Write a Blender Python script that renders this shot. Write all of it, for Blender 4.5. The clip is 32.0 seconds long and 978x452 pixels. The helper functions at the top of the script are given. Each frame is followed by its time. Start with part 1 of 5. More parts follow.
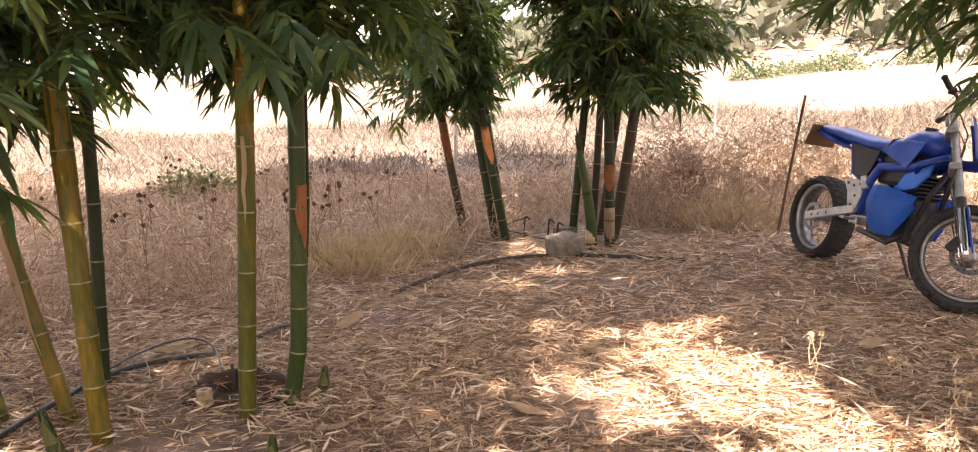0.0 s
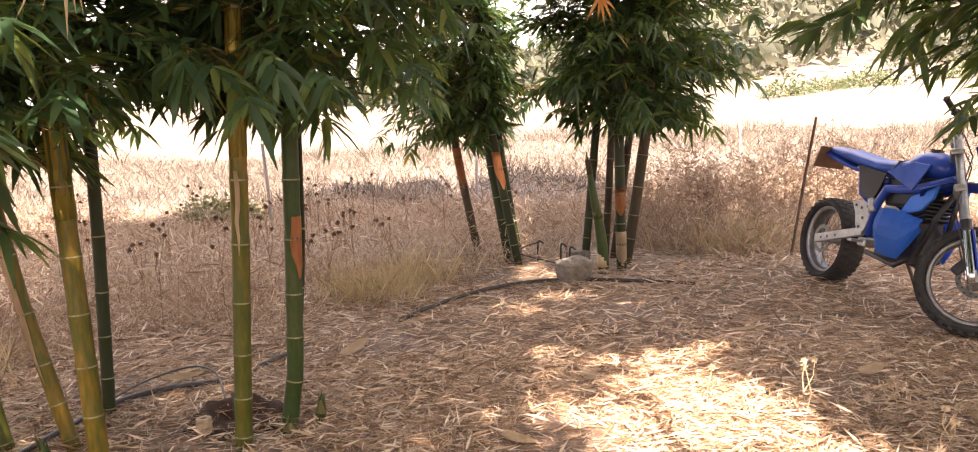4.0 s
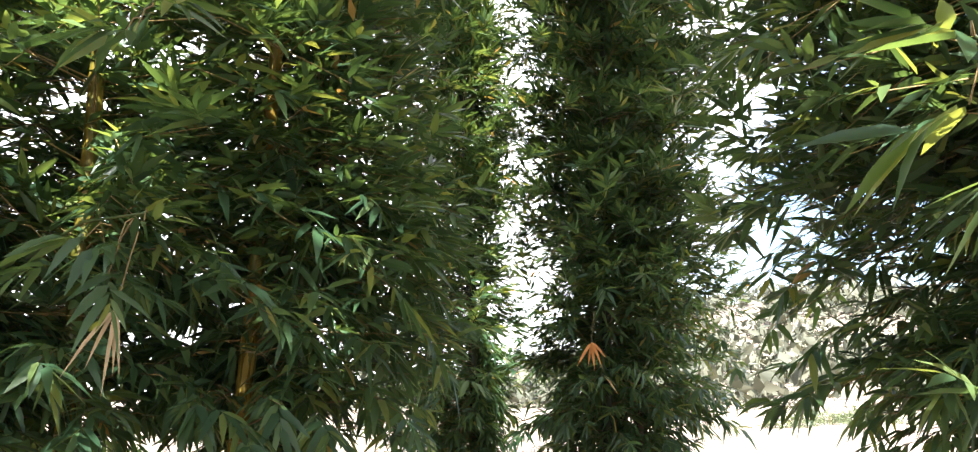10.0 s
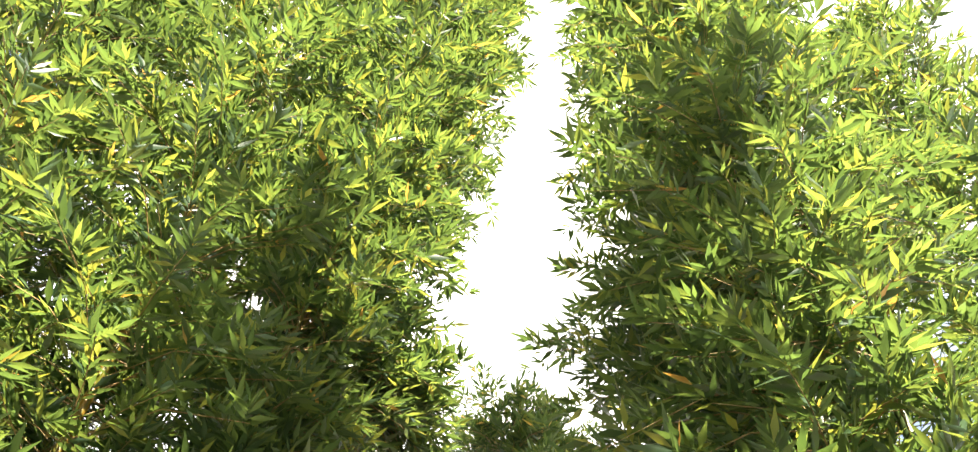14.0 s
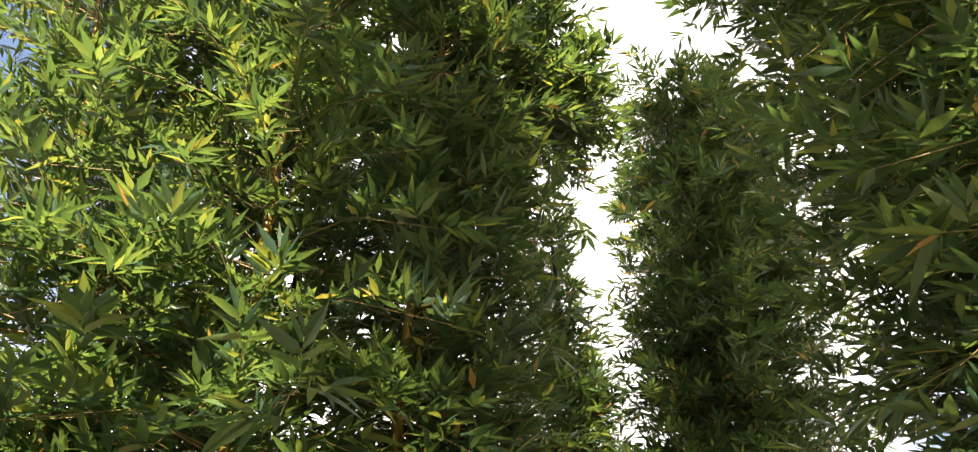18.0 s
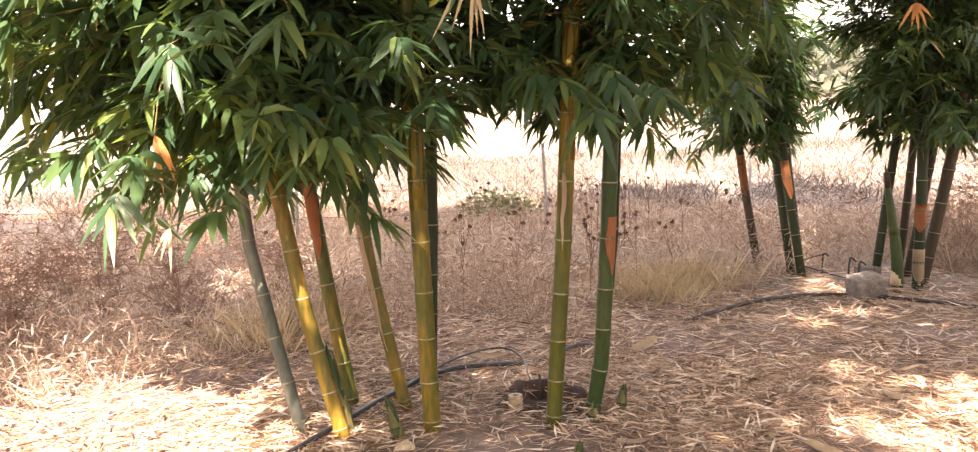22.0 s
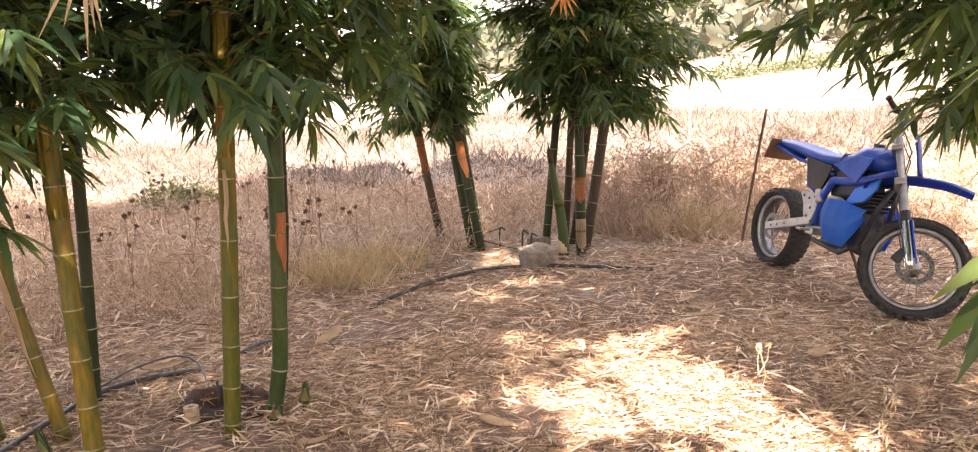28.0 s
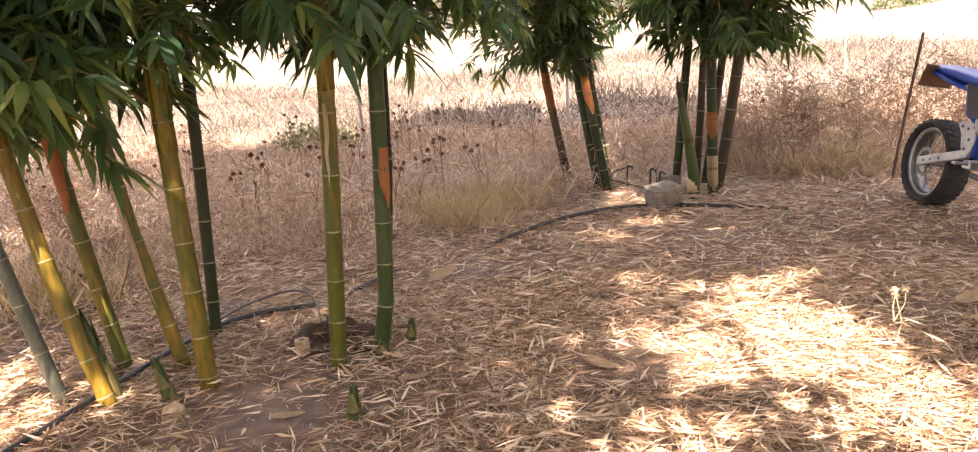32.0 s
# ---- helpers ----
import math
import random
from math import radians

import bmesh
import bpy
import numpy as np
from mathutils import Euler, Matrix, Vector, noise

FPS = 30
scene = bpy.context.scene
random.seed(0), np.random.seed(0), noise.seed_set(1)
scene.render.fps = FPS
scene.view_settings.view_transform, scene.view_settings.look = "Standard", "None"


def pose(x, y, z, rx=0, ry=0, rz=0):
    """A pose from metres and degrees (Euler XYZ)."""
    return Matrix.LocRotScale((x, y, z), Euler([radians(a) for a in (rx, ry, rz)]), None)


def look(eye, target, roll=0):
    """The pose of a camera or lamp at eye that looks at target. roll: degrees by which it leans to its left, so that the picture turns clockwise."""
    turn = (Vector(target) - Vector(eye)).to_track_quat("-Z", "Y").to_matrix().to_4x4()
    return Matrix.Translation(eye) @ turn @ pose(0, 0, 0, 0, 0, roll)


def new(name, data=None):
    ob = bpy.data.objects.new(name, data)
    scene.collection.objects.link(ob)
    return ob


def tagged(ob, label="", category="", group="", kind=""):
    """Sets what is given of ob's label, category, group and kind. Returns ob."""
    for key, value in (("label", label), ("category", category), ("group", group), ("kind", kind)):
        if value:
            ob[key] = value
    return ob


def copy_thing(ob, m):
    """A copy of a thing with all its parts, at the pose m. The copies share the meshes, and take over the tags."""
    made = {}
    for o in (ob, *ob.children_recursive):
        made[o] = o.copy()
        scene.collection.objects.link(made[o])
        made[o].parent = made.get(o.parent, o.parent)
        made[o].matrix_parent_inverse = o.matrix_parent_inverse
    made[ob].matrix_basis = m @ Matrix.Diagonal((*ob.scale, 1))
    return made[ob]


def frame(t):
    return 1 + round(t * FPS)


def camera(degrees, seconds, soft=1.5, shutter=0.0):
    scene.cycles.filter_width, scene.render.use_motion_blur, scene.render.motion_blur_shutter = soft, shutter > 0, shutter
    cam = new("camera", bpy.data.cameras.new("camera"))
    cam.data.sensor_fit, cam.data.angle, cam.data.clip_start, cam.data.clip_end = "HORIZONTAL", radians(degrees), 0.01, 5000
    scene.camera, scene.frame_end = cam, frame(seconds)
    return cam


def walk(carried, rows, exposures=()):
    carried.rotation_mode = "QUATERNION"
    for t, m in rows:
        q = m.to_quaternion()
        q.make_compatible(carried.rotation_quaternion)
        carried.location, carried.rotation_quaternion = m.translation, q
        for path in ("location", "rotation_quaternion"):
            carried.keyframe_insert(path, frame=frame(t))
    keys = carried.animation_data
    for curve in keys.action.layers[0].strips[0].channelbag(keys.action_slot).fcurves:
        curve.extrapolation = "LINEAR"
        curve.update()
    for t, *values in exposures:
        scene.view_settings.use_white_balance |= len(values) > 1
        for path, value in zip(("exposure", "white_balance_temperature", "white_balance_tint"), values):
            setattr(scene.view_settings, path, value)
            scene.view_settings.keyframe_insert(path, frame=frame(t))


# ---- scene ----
cam = camera(57.6, 32.0, 1.1, 0.12)

PATH = [
    (0, (-0.043, 0.229, 1.603), (-0.091, 2.203, 1.286), -2.2),
    (0.5, (-0.034, 0.241, 1.604), (-0.088, 2.215, 1.292), -2.3),
    (1, (-0.01, 0.225, 1.626), (-0.07, 2.199, 1.313), -2.4),
    (1.5, (0.052, 0.213, 1.641), (-0.027, 2.187, 1.33), -2.6),
    (2, (0.15, 0.21, 1.642), (0.038, 2.184, 1.337), -2.8),
    (2.5, (0.168, 0.214, 1.648), (0.049, 2.187, 1.348), -3.0),
    (3, (0.185, 0.192, 1.649), (0.063, 2.167, 1.358), -3.1),
    (3.5, (0.189, 0.194, 1.647), (0.064, 2.17, 1.366), -3.1),
    (5.5, (0.166, 0.174, 1.636), (0.05, 2.157, 1.398), -3.0),
    (6, (0.166, 0.154, 1.665), (0.055, 2.136, 1.424), -2.6),
    (6.5, (0.174, 0.122, 1.676), (0.066, 2.105, 1.437), -2.3),
    (7, (0.18, 0.113, 1.681), (0.073, 2.096, 1.446), -2.1),
    (7.5, (0.168, 0.118, 1.707), (0.068, 2.102, 1.477), -1.8),
    (8, (0.139, 0.136, 1.718), (0.05, 2.127, 1.547), -1.5),
    (8.5, (0.114, 0.157, 1.734), (0.035, 2.155, 1.676), -1.1),
    (9, (0.079, 0.137, 1.721), (0.009, 2.133, 1.832), -0.4),
    (9.5, (0.191, 0.013, 1.883), (0.093, 1.995, 2.128), 0.2),
    (10, (0.28, -0.167, 1.869), (0.166, 1.787, 2.282), 0.6),
    (10.5, (0.306, -0.253, 1.835), (0.19, 1.655, 2.43), 0.4),
    (11, (0.273, -0.268, 1.864), (0.169, 1.579, 2.625), 1.2),
    (11.5, (0.299, -0.304, 1.899), (0.195, 1.47, 2.818), 2.3),
    (12, (0.292, -0.337, 1.928), (0.199, 1.352, 2.994), 3.8),
    (12.5, (0.288, -0.398, 1.948), (0.226, 1.215, 3.128), 5.7),
    (13, (0.28, -0.435, 1.99), (0.252, 1.084, 3.291), 7.4),
    (13.5, (0.22, -0.426, 2.004), (0.224, 0.956, 3.45), 9.0),
    (14, (0.124, -0.342, 1.995), (0.143, 0.856, 3.597), 8.7),
    (14.5, (0.123, -0.397, 1.952), (0.106, 0.644, 3.659), 9.1),
    (16.5, (0.29, -0.486, 2.043), (0.085, 0.664, 3.667), 5.9),
    (17, (0.185, -0.431, 1.984), (-0.034, 0.924, 3.439), 2.6),
    (17.5, (0.255, -0.258, 1.963), (-0.05, 1.228, 3.267), 2.9),
    (18, (0.199, -0.236, 1.929), (-0.114, 1.391, 3.049), 1.8),
    (18.5, (0.218, -0.096, 1.88), (-0.142, 1.626, 2.832), 1.0),
    (19, (0.211, -0.102, 1.808), (-0.164, 1.705, 2.578), -0.3),
    (19.5, (0.21, -0.216, 1.805), (-0.159, 1.684, 2.31), -1.6),
    (20, (0.196, -0.251, 1.784), (-0.176, 1.7, 2.021), -1.5),
    (20.5, (0.202, -0.222, 1.782), (-0.196, 1.738, 1.782), -0.9),
    (21, (0.175, -0.207, 1.753), (-0.243, 1.745, 1.629), -0.9),
    (21.5, (0.044, -0.157, 1.713), (-0.461, 1.772, 1.558), -1.3),
    (22, (-0.102, -0.157, 1.706), (-0.765, 1.714, 1.461), -1.8),
    (22.5, (-0.23, -0.227, 1.721), (-1.001, 1.61, 1.548), -2.0),
    (23, (-0.253, -0.243, 1.747), (-1.033, 1.593, 1.606), -2.0),
    (23.5, (-0.206, -0.21, 1.764), (-0.946, 1.643, 1.623), -1.7),
    (24, (-0.191, -0.18, 1.754), (-0.807, 1.719, 1.645), -1.0),
    (24.5, (-0.166, -0.169, 1.756), (-0.589, 1.785, 1.719), -0.7),
    (25, (-0.169, -0.108, 1.747), (-0.374, 1.881, 1.709), -0.8),
    (25.5, (-0.153, -0.104, 1.764), (-0.189, 1.894, 1.675), -0.6),
    (27.5, (0.035, -0.11, 1.772), (0.045, 1.876, 1.522), -2.0),
    (28, (0.052, -0.046, 1.774), (0.04, 1.928, 1.453), -2.8),
    (28.5, (0.063, -0.035, 1.722), (0.021, 1.939, 1.401), -2.7),
    (29, (0.116, 0.022, 1.713), (0.033, 1.993, 1.386), -2.9),
    (29.5, (0.183, 0.092, 1.705), (0.048, 2.043, 1.288), -3.2),
    (30, (0.238, 0.123, 1.676), (0.05, 2.037, 1.126), -3.8),
    (30.5, (0.256, 0.131, 1.669), (0.029, 2.053, 1.164), -4.1),
    (31, (0.251, 0.165, 1.677), (-0.008, 2.109, 1.282), -4.4),
    (31.5, (0.242, 0.158, 1.691), (-0.051, 2.102, 1.321), -4.4),
    (32, (0.249, 0.15, 1.681), (-0.093, 2.075, 1.256), -4.6),
]
walk(cam, [(t, look(eye, target, roll)) for t, eye, target, roll in PATH],
     exposures=[(t, stops, kelvin, 14 if 9.5 < t < 20 else 25) for t, stops, kelvin in (
         (0, 2.46, 7850), (2, 2.56, 7850), (5.5, 2.66, 7800), (7, 2.72, 7750), (8, 2.72, 7750), (9, 2.87, 7400), (10, 2.82, 6300), (11, 3.58, 5600), (12, 3.75, 5900), (12.5, 3.50, 6800),
         (13, 3.20, 7300), (14, 2.84, 7200), (14.5, 2.50, 7300), (16.5, 1.55, 7300), (17, 1.70, 7200), (18, 2.18, 7100), (19, 2.92, 6950), (19.5, 3.50, 7000), (20, 3.90, 7550),
         (20.5, 3.75, 7550), (21, 3.35, 7650), (22, 2.95, 7550), (23, 2.52, 7650), (24, 2.80, 7650), (25, 2.94, 7600), (28, 2.90, 7700), (29, 2.60, 7800), (30, 2.60, 7700), (31, 2.40, 7850), (32, 2.64, 7750))])

# ---- light ----
SUN_AZ, SUN_EL = 172.0, 46.0   # where the sun stands: degrees clockwise from +y, and above the ground
world = bpy.data.worlds.new("sky")
scene.world = world
world.use_nodes = True
wn, wl = world.node_tree.nodes, world.node_tree.links
sky = wn.new("ShaderNodeTexSky")
sky.sky_type, sky.sun_disc = "NISHITA", False
sky.sun_elevation, sky.sun_rotation = radians(SUN_EL), radians(SUN_AZ)
sky.air_density, sky.dust_density, sky.ozone_density = 1.0, 2.0, 1.0
cloud_at = wn.new("ShaderNodeTexCoord")
cloud = wn.new("ShaderNodeTexNoise")
cloud.inputs["Scale"].default_value, cloud.inputs["Detail"].default_value = 1.1, 5.0
cloud_ramp = wn.new("ShaderNodeValToRGB")
cloud_ramp.color_ramp.elements[0].position, cloud_ramp.color_ramp.elements[1].position = 0.47, 0.57
cloud_mix = wn.new("ShaderNodeMixRGB")
cloud_mix.inputs["Color2"].default_value = (8.4, 8.5, 8.8, 1)
cloud_shift = wn.new("ShaderNodeMapping")
cloud_shift.inputs["Location"].default_value = (75.35, 39.05, 126.5)
wl.new(cloud_at.outputs["Generated"], cloud_shift.inputs["Vector"])
wl.new(cloud_shift.outputs["Vector"], cloud.inputs["Vector"])
wl.new(cloud.outputs["Fac"], cloud_ramp.inputs["Fac"])
wl.new(cloud_ramp.outputs["Color"], cloud_mix.inputs["Fac"])
wl.new(sky.outputs["Color"], cloud_mix.inputs["Color1"])
wl.new(cloud_mix.outputs["Color"], wn["Background"].inputs["Color"])
wn["Background"].inputs["Strength"].default_value = 0.075
sun = new("sun", bpy.data.lights.new("sun", "SUN"))
sun.data.energy, sun.data.angle, sun.data.color = 5.0, radians(0.53), (1.0, 0.95, 0.86)
sun_from = Vector((math.sin(radians(SUN_AZ)) * math.cos(radians(SUN_EL)), math.cos(radians(SUN_AZ)) * math.cos(radians(SUN_EL)), math.sin(radians(SUN_EL))))
sun.matrix_world = look(sun_from * 40, (0, 0, 0))


# ---- materials ----
def material(name, rough=0.6, metal=0.0):
    m = bpy.data.materials.new(name)
    m.use_nodes = True
    bsdf = m.node_tree.nodes["Principled BSDF"]
    bsdf.inputs["Roughness"].default_value, bsdf.inputs["Metallic"].default_value = rough, metal
    return m, m.node_tree.nodes, m.node_tree.links, bsdf


def ramp(nodes, stops):
    r = nodes.new("ShaderNodeValToRGB")
    e = r.color_ramp.elements
    while len(e) < len(stops):
        e.new(0.5)
    for k, (at, col) in zip(e, stops):
        k.position, k.color = at, (*col, 1)
    return r


def mottled(name, stops, scale=6.0, rough=0.7, metal=0.0, bump=0.3, fine=60.0, stretch=(1, 1, 1), island=0.0, each=0.0):
    """A surface of two scales of mottling, with relief; island and each vary it leaf by leaf or thing by thing."""
    m, n, l, b = material(name, rough, metal)
    at = n.new("ShaderNodeTexCoord")
    mp = n.new("ShaderNodeMapping")
    mp.inputs["Scale"].default_value = stretch
    l.new(at.outputs["Object"], mp.inputs["Vector"])
    big, small = n.new("ShaderNodeTexNoise"), n.new("ShaderNodeTexNoise")
    big.inputs["Scale"].default_value, small.inputs["Scale"].default_value = scale, fine
    big.inputs["Detail"].default_value = 4
    for t in (big, small):
        l.new(mp.outputs["Vector"], t.inputs["Vector"])
    mix = n.new("ShaderNodeMath")
    mix.operation = "MULTIPLY_ADD"
    mix.inputs[1].default_value = 0.35
    l.new(small.outputs["Fac"], mix.inputs[0])
    half = n.new("ShaderNodeMath")
    half.operation = "MULTIPLY"
    half.inputs[1].default_value = 0.65
    l.new(big.outputs["Fac"], half.inputs[0])
    l.new(half.outputs[0], mix.inputs[2])
    fac = mix.outputs[0]
    for weight, node, socket in ((island, "ShaderNodeNewGeometry", "Random Per Island"), (each, "ShaderNodeObjectInfo", "Random")):
        if weight:
            g = n.new(node)
            s = n.new("ShaderNodeMath")
            s.operation = "MULTIPLY_ADD"
            s.inputs[1].default_value, s.inputs[2].default_value = weight, -weight / 2
            l.new(g.outputs[socket], s.inputs[0])
            a = n.new("ShaderNodeMath")
            a.operation = "ADD"
            l.new(fac, a.inputs[0])
            l.new(s.outputs[0], a.inputs[1])
            fac = a.outputs[0]
    r = ramp(n, stops)
    l.new(fac, r.inputs["Fac"])
    l.new(r.outputs["Color"], b.inputs["Base Color"])
    if bump:
        bp = n.new("ShaderNodeBump")
        bp.inputs["Strength"].default_value, bp.inputs["Distance"].default_value = bump, 0.01
        l.new(small.outputs["Fac"], bp.inputs["Height"])
        l.new(bp.outputs["Normal"], b.inputs["Normal"])
    return m


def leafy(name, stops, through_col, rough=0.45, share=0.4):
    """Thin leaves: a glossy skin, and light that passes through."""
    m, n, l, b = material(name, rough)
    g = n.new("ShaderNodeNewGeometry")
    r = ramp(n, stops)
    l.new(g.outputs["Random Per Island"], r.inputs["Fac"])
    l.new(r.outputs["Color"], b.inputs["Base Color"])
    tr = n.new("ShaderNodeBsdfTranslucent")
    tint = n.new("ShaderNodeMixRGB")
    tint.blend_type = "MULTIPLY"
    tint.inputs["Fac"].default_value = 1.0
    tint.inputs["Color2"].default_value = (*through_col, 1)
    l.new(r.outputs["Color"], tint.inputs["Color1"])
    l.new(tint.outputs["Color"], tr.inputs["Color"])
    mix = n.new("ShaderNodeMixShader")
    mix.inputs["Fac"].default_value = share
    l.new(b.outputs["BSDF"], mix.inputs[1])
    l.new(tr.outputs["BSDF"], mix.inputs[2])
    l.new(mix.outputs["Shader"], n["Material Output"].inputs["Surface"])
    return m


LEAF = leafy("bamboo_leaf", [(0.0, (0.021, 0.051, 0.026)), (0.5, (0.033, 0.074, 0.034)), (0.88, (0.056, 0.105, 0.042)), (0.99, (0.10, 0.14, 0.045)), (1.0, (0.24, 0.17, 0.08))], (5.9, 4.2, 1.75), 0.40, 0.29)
LEAF.node_tree.nodes["Principled BSDF"].inputs["Specular IOR Level"].default_value = 0.36
DRYLEAF = leafy("dry_leaf", [(0.0, (0.24, 0.18, 0.09)), (0.5, (0.33, 0.26, 0.14)), (1.0, (0.42, 0.34, 0.21))], (1.1, 1.0, 0.8), 0.7, 0.25)
ORANGELEAF = leafy("orange_leaf", [(0.0, (0.55, 0.20, 0.05)), (1.0, (0.65, 0.32, 0.10))], (1.1, 1.0, 0.8), 0.6, 0.35)
LITTER = leafy("litter", [(0.0, (0.12, 0.060, 0.034)), (0.3, (0.32, 0.195, 0.112)), (0.7, (0.57, 0.40, 0.27)), (1.0, (0.82, 0.68, 0.53))], (1.0, 0.95, 0.8), 0.6, 0.10)
STRAW = leafy("dry_grass", [(0.0, (0.18, 0.112, 0.078)), (0.45, (0.37, 0.262, 0.188)), (0.85, (0.55, 0.43, 0.33)), (1.0, (0.71, 0.61, 0.50))], (1.1, 1.0, 0.85), 0.85, 0.2)
# straw for the far field, its colour darkened to stand in for shade
SHADESTRAW = leafy("field_grass", [(0.0, (0.05, 0.038, 0.030)), (0.45, (0.115, 0.095, 0.078)), (0.85, (0.18, 0.153, 0.129)), (1.0, (0.27, 0.24, 0.205))], (1.1, 1.0, 0.85), 0.9, 0.15)
GOLD = leafy("golden_grass", [(0.0, (0.44, 0.33, 0.19)), (1.0, (0.70, 0.58, 0.38))], (1.1, 1.0, 0.8), 0.8, 0.3)
WEED = mottled("dry_weed", [(0.3, (0.11, 0.056, 0.034)), (0.7, (0.24, 0.135, 0.085))], 10, 0.9, bump=0)
SEED = mottled("seed_head", [(0.3, (0.10, 0.055, 0.036)), (0.7, (0.20, 0.12, 0.075))], 30, 0.95)
TWIG = mottled("twig", [(0.3, (0.13, 0.09, 0.03)), (0.7, (0.26, 0.19, 0.07))], 12, 0.7)
OLIVE = mottled("culm_olive", [(0.28, (0.030, 0.044, 0.008)), (0.46, (0.070, 0.072, 0.010)), (0.58, (0.165, 0.100, 0.012)), (0.72, (0.25, 0.17, 0.03))], 4, 0.45, bump=0.08, fine=45, stretch=(1, 1, 0.22))
GREEN = mottled("culm_green", [(0.25, (0.014, 0.030, 0.008)), (0.5, (0.029, 0.052, 0.012)), (0.78, (0.092, 0.082, 0.028))], 5, 0.45, bump=0.08, fine=70, stretch=(1, 1, 0.25))
DEEP = mottled("culm_dark_green", [(0.25, (0.012, 0.019, 0.006)), (0.55, (0.024, 0.032, 0.010)), (0.8, (0.062, 0.055, 0.024))], 5, 0.5, bump=0.08, fine=60, stretch=(1, 1, 0.25))
BROWN = mottled("culm_brown", [(0.25, (0.024, 0.018, 0.009)), (0.5, (0.048, 0.034, 0.017)), (0.78, (0.12, 0.082, 0.046))], 5, 0.55, bump=0.1, fine=60, stretch=(1, 1, 0.25))
TAN = mottled("sheath_tan", [(0.25, (0.18, 0.135, 0.022)), (0.55, (0.31, 0.22, 0.04)), (0.8, (0.43, 0.32, 0.08))], 6, 0.55, bump=0.12, fine=60, stretch=(1, 1, 0.15))
GREYCULM = mottled("culm_grey", [(0.3, (0.05, 0.06, 0.042)), (0.7, (0.15, 0.15, 0.115))], 6, 0.6, bump=0.1, stretch=(1, 1, 0.3))
NODE = mottled("node_ring", [(0.3, (0.10, 0.09, 0.045)), (0.7, (0.31, 0.27, 0.17))], 30, 0.7, bump=0.2)
# orange of the sheaths, and of the sun dapples painted on two far culms
SHEATH = mottled("sheath_and_dapple_orange", [(0.3, (0.36, 0.115, 0.04)), (0.7, (0.60, 0.25, 0.10))], 8, 0.7, bump=0.2, stretch=(1, 1, 0.2))
PALESHEATH = mottled("sheath_pale", [(0.3, (0.42, 0.29, 0.17)), (0.7, (0.62, 0.48, 0.32))], 8, 0.8, bump=0.2, stretch=(1, 1, 0.2))
SCRUB = leafy("scrub_leaf", [(0.0, (0.045, 0.054, 0.036)), (1.0, (0.115, 0.118, 0.082))], (1.2, 1.2, 0.8), 0.75, 0.15)
for m in (OLIVE, GREEN, DEEP, BROWN, TAN, GREYCULM):
    m.node_tree.nodes["Principled BSDF"].inputs["Specular IOR Level"].default_value = 0.25


# ---- mesh helpers ----
RNG = np.random.default_rng(7)


def mesh_of(name, verts, tris, mat, smooth=False):
    verts, tris = np.ascontiguousarray(verts, np.float32), np.ascontiguousarray(tris, np.int32)
    me = bpy.data.meshes.new(name)
    me.vertices.add(len(verts))
    me.vertices.foreach_set("co", verts.ravel())
    me.loops.add(tris.size)
    me.loops.foreach_set("vertex_index", tris.ravel())
    me.polygons.add(len(tris))
    me.polygons.foreach_set("loop_start", np.arange(0, tris.size, tris.shape[1], dtype=np.int32))
    me.polygons.foreach_set("loop_total", np.full(len(tris), tris.shape[1], np.int32))
    me.update(calc_edges=True)
    me.materials.append(mat)
    if smooth:
        me.polygons.foreach_set("use_smooth", np.ones(len(tris), bool))
    return me


def part(name, data, mat=None, parent=None, label="", smooth=False):
    """Links a bmesh or a mesh as one object under a thing or a part."""
    if isinstance(data, bmesh.types.BMesh):
        me = bpy.data.meshes.new(name)
        bmesh.ops.recalc_face_normals(data, faces=data.faces)
        data.to_mesh(me)
        data.free()
        me.materials.append(mat)
        if smooth:
            me.polygons.foreach_set("use_smooth", np.ones(len(me.polygons), bool))
    else:
        me = data
    ob = new(name, me)
    ob.parent = parent
    return tagged(ob, label)


def thing(name, m, label, category, group="", kind=""):
    ob = new(name)
    ob.empty_display_size = 0.1
    ob.matrix_world = m
    return tagged(ob, label, category, group, kind)


def tube(points, radii, sides=10, bm=None, caps=True):
    """A round bar through points, with a radius at each."""
    bm = bm or bmesh.new()
    pts = [Vector(p) for p in points]
    radii = [radii] * len(pts) if isinstance(radii, (int, float)) else radii
    rings, side = [], None
    for i, p in enumerate(pts):
        way = (pts[min(i + 1, len(pts) - 1)] - pts[max(i - 1, 0)]).normalized()
        side = (side - way * side.dot(way)).normalized() if side else way.orthogonal().normalized()
        up = way.cross(side)
        rings.append([bm.verts.new(p + radii[i] * (math.cos(a) * side + math.sin(a) * up)) for a in (2 * math.pi * k / sides for k in range(sides))])
    for a, b in zip(rings, rings[1:]):
        for k in range(sides):
            bm.faces.new((a[k], a[(k + 1) % sides], b[(k + 1) % sides], b[k]))
    if caps:
        bm.faces.new(rings[0][::-1])
        bm.faces.new(rings[-1])
    return bm


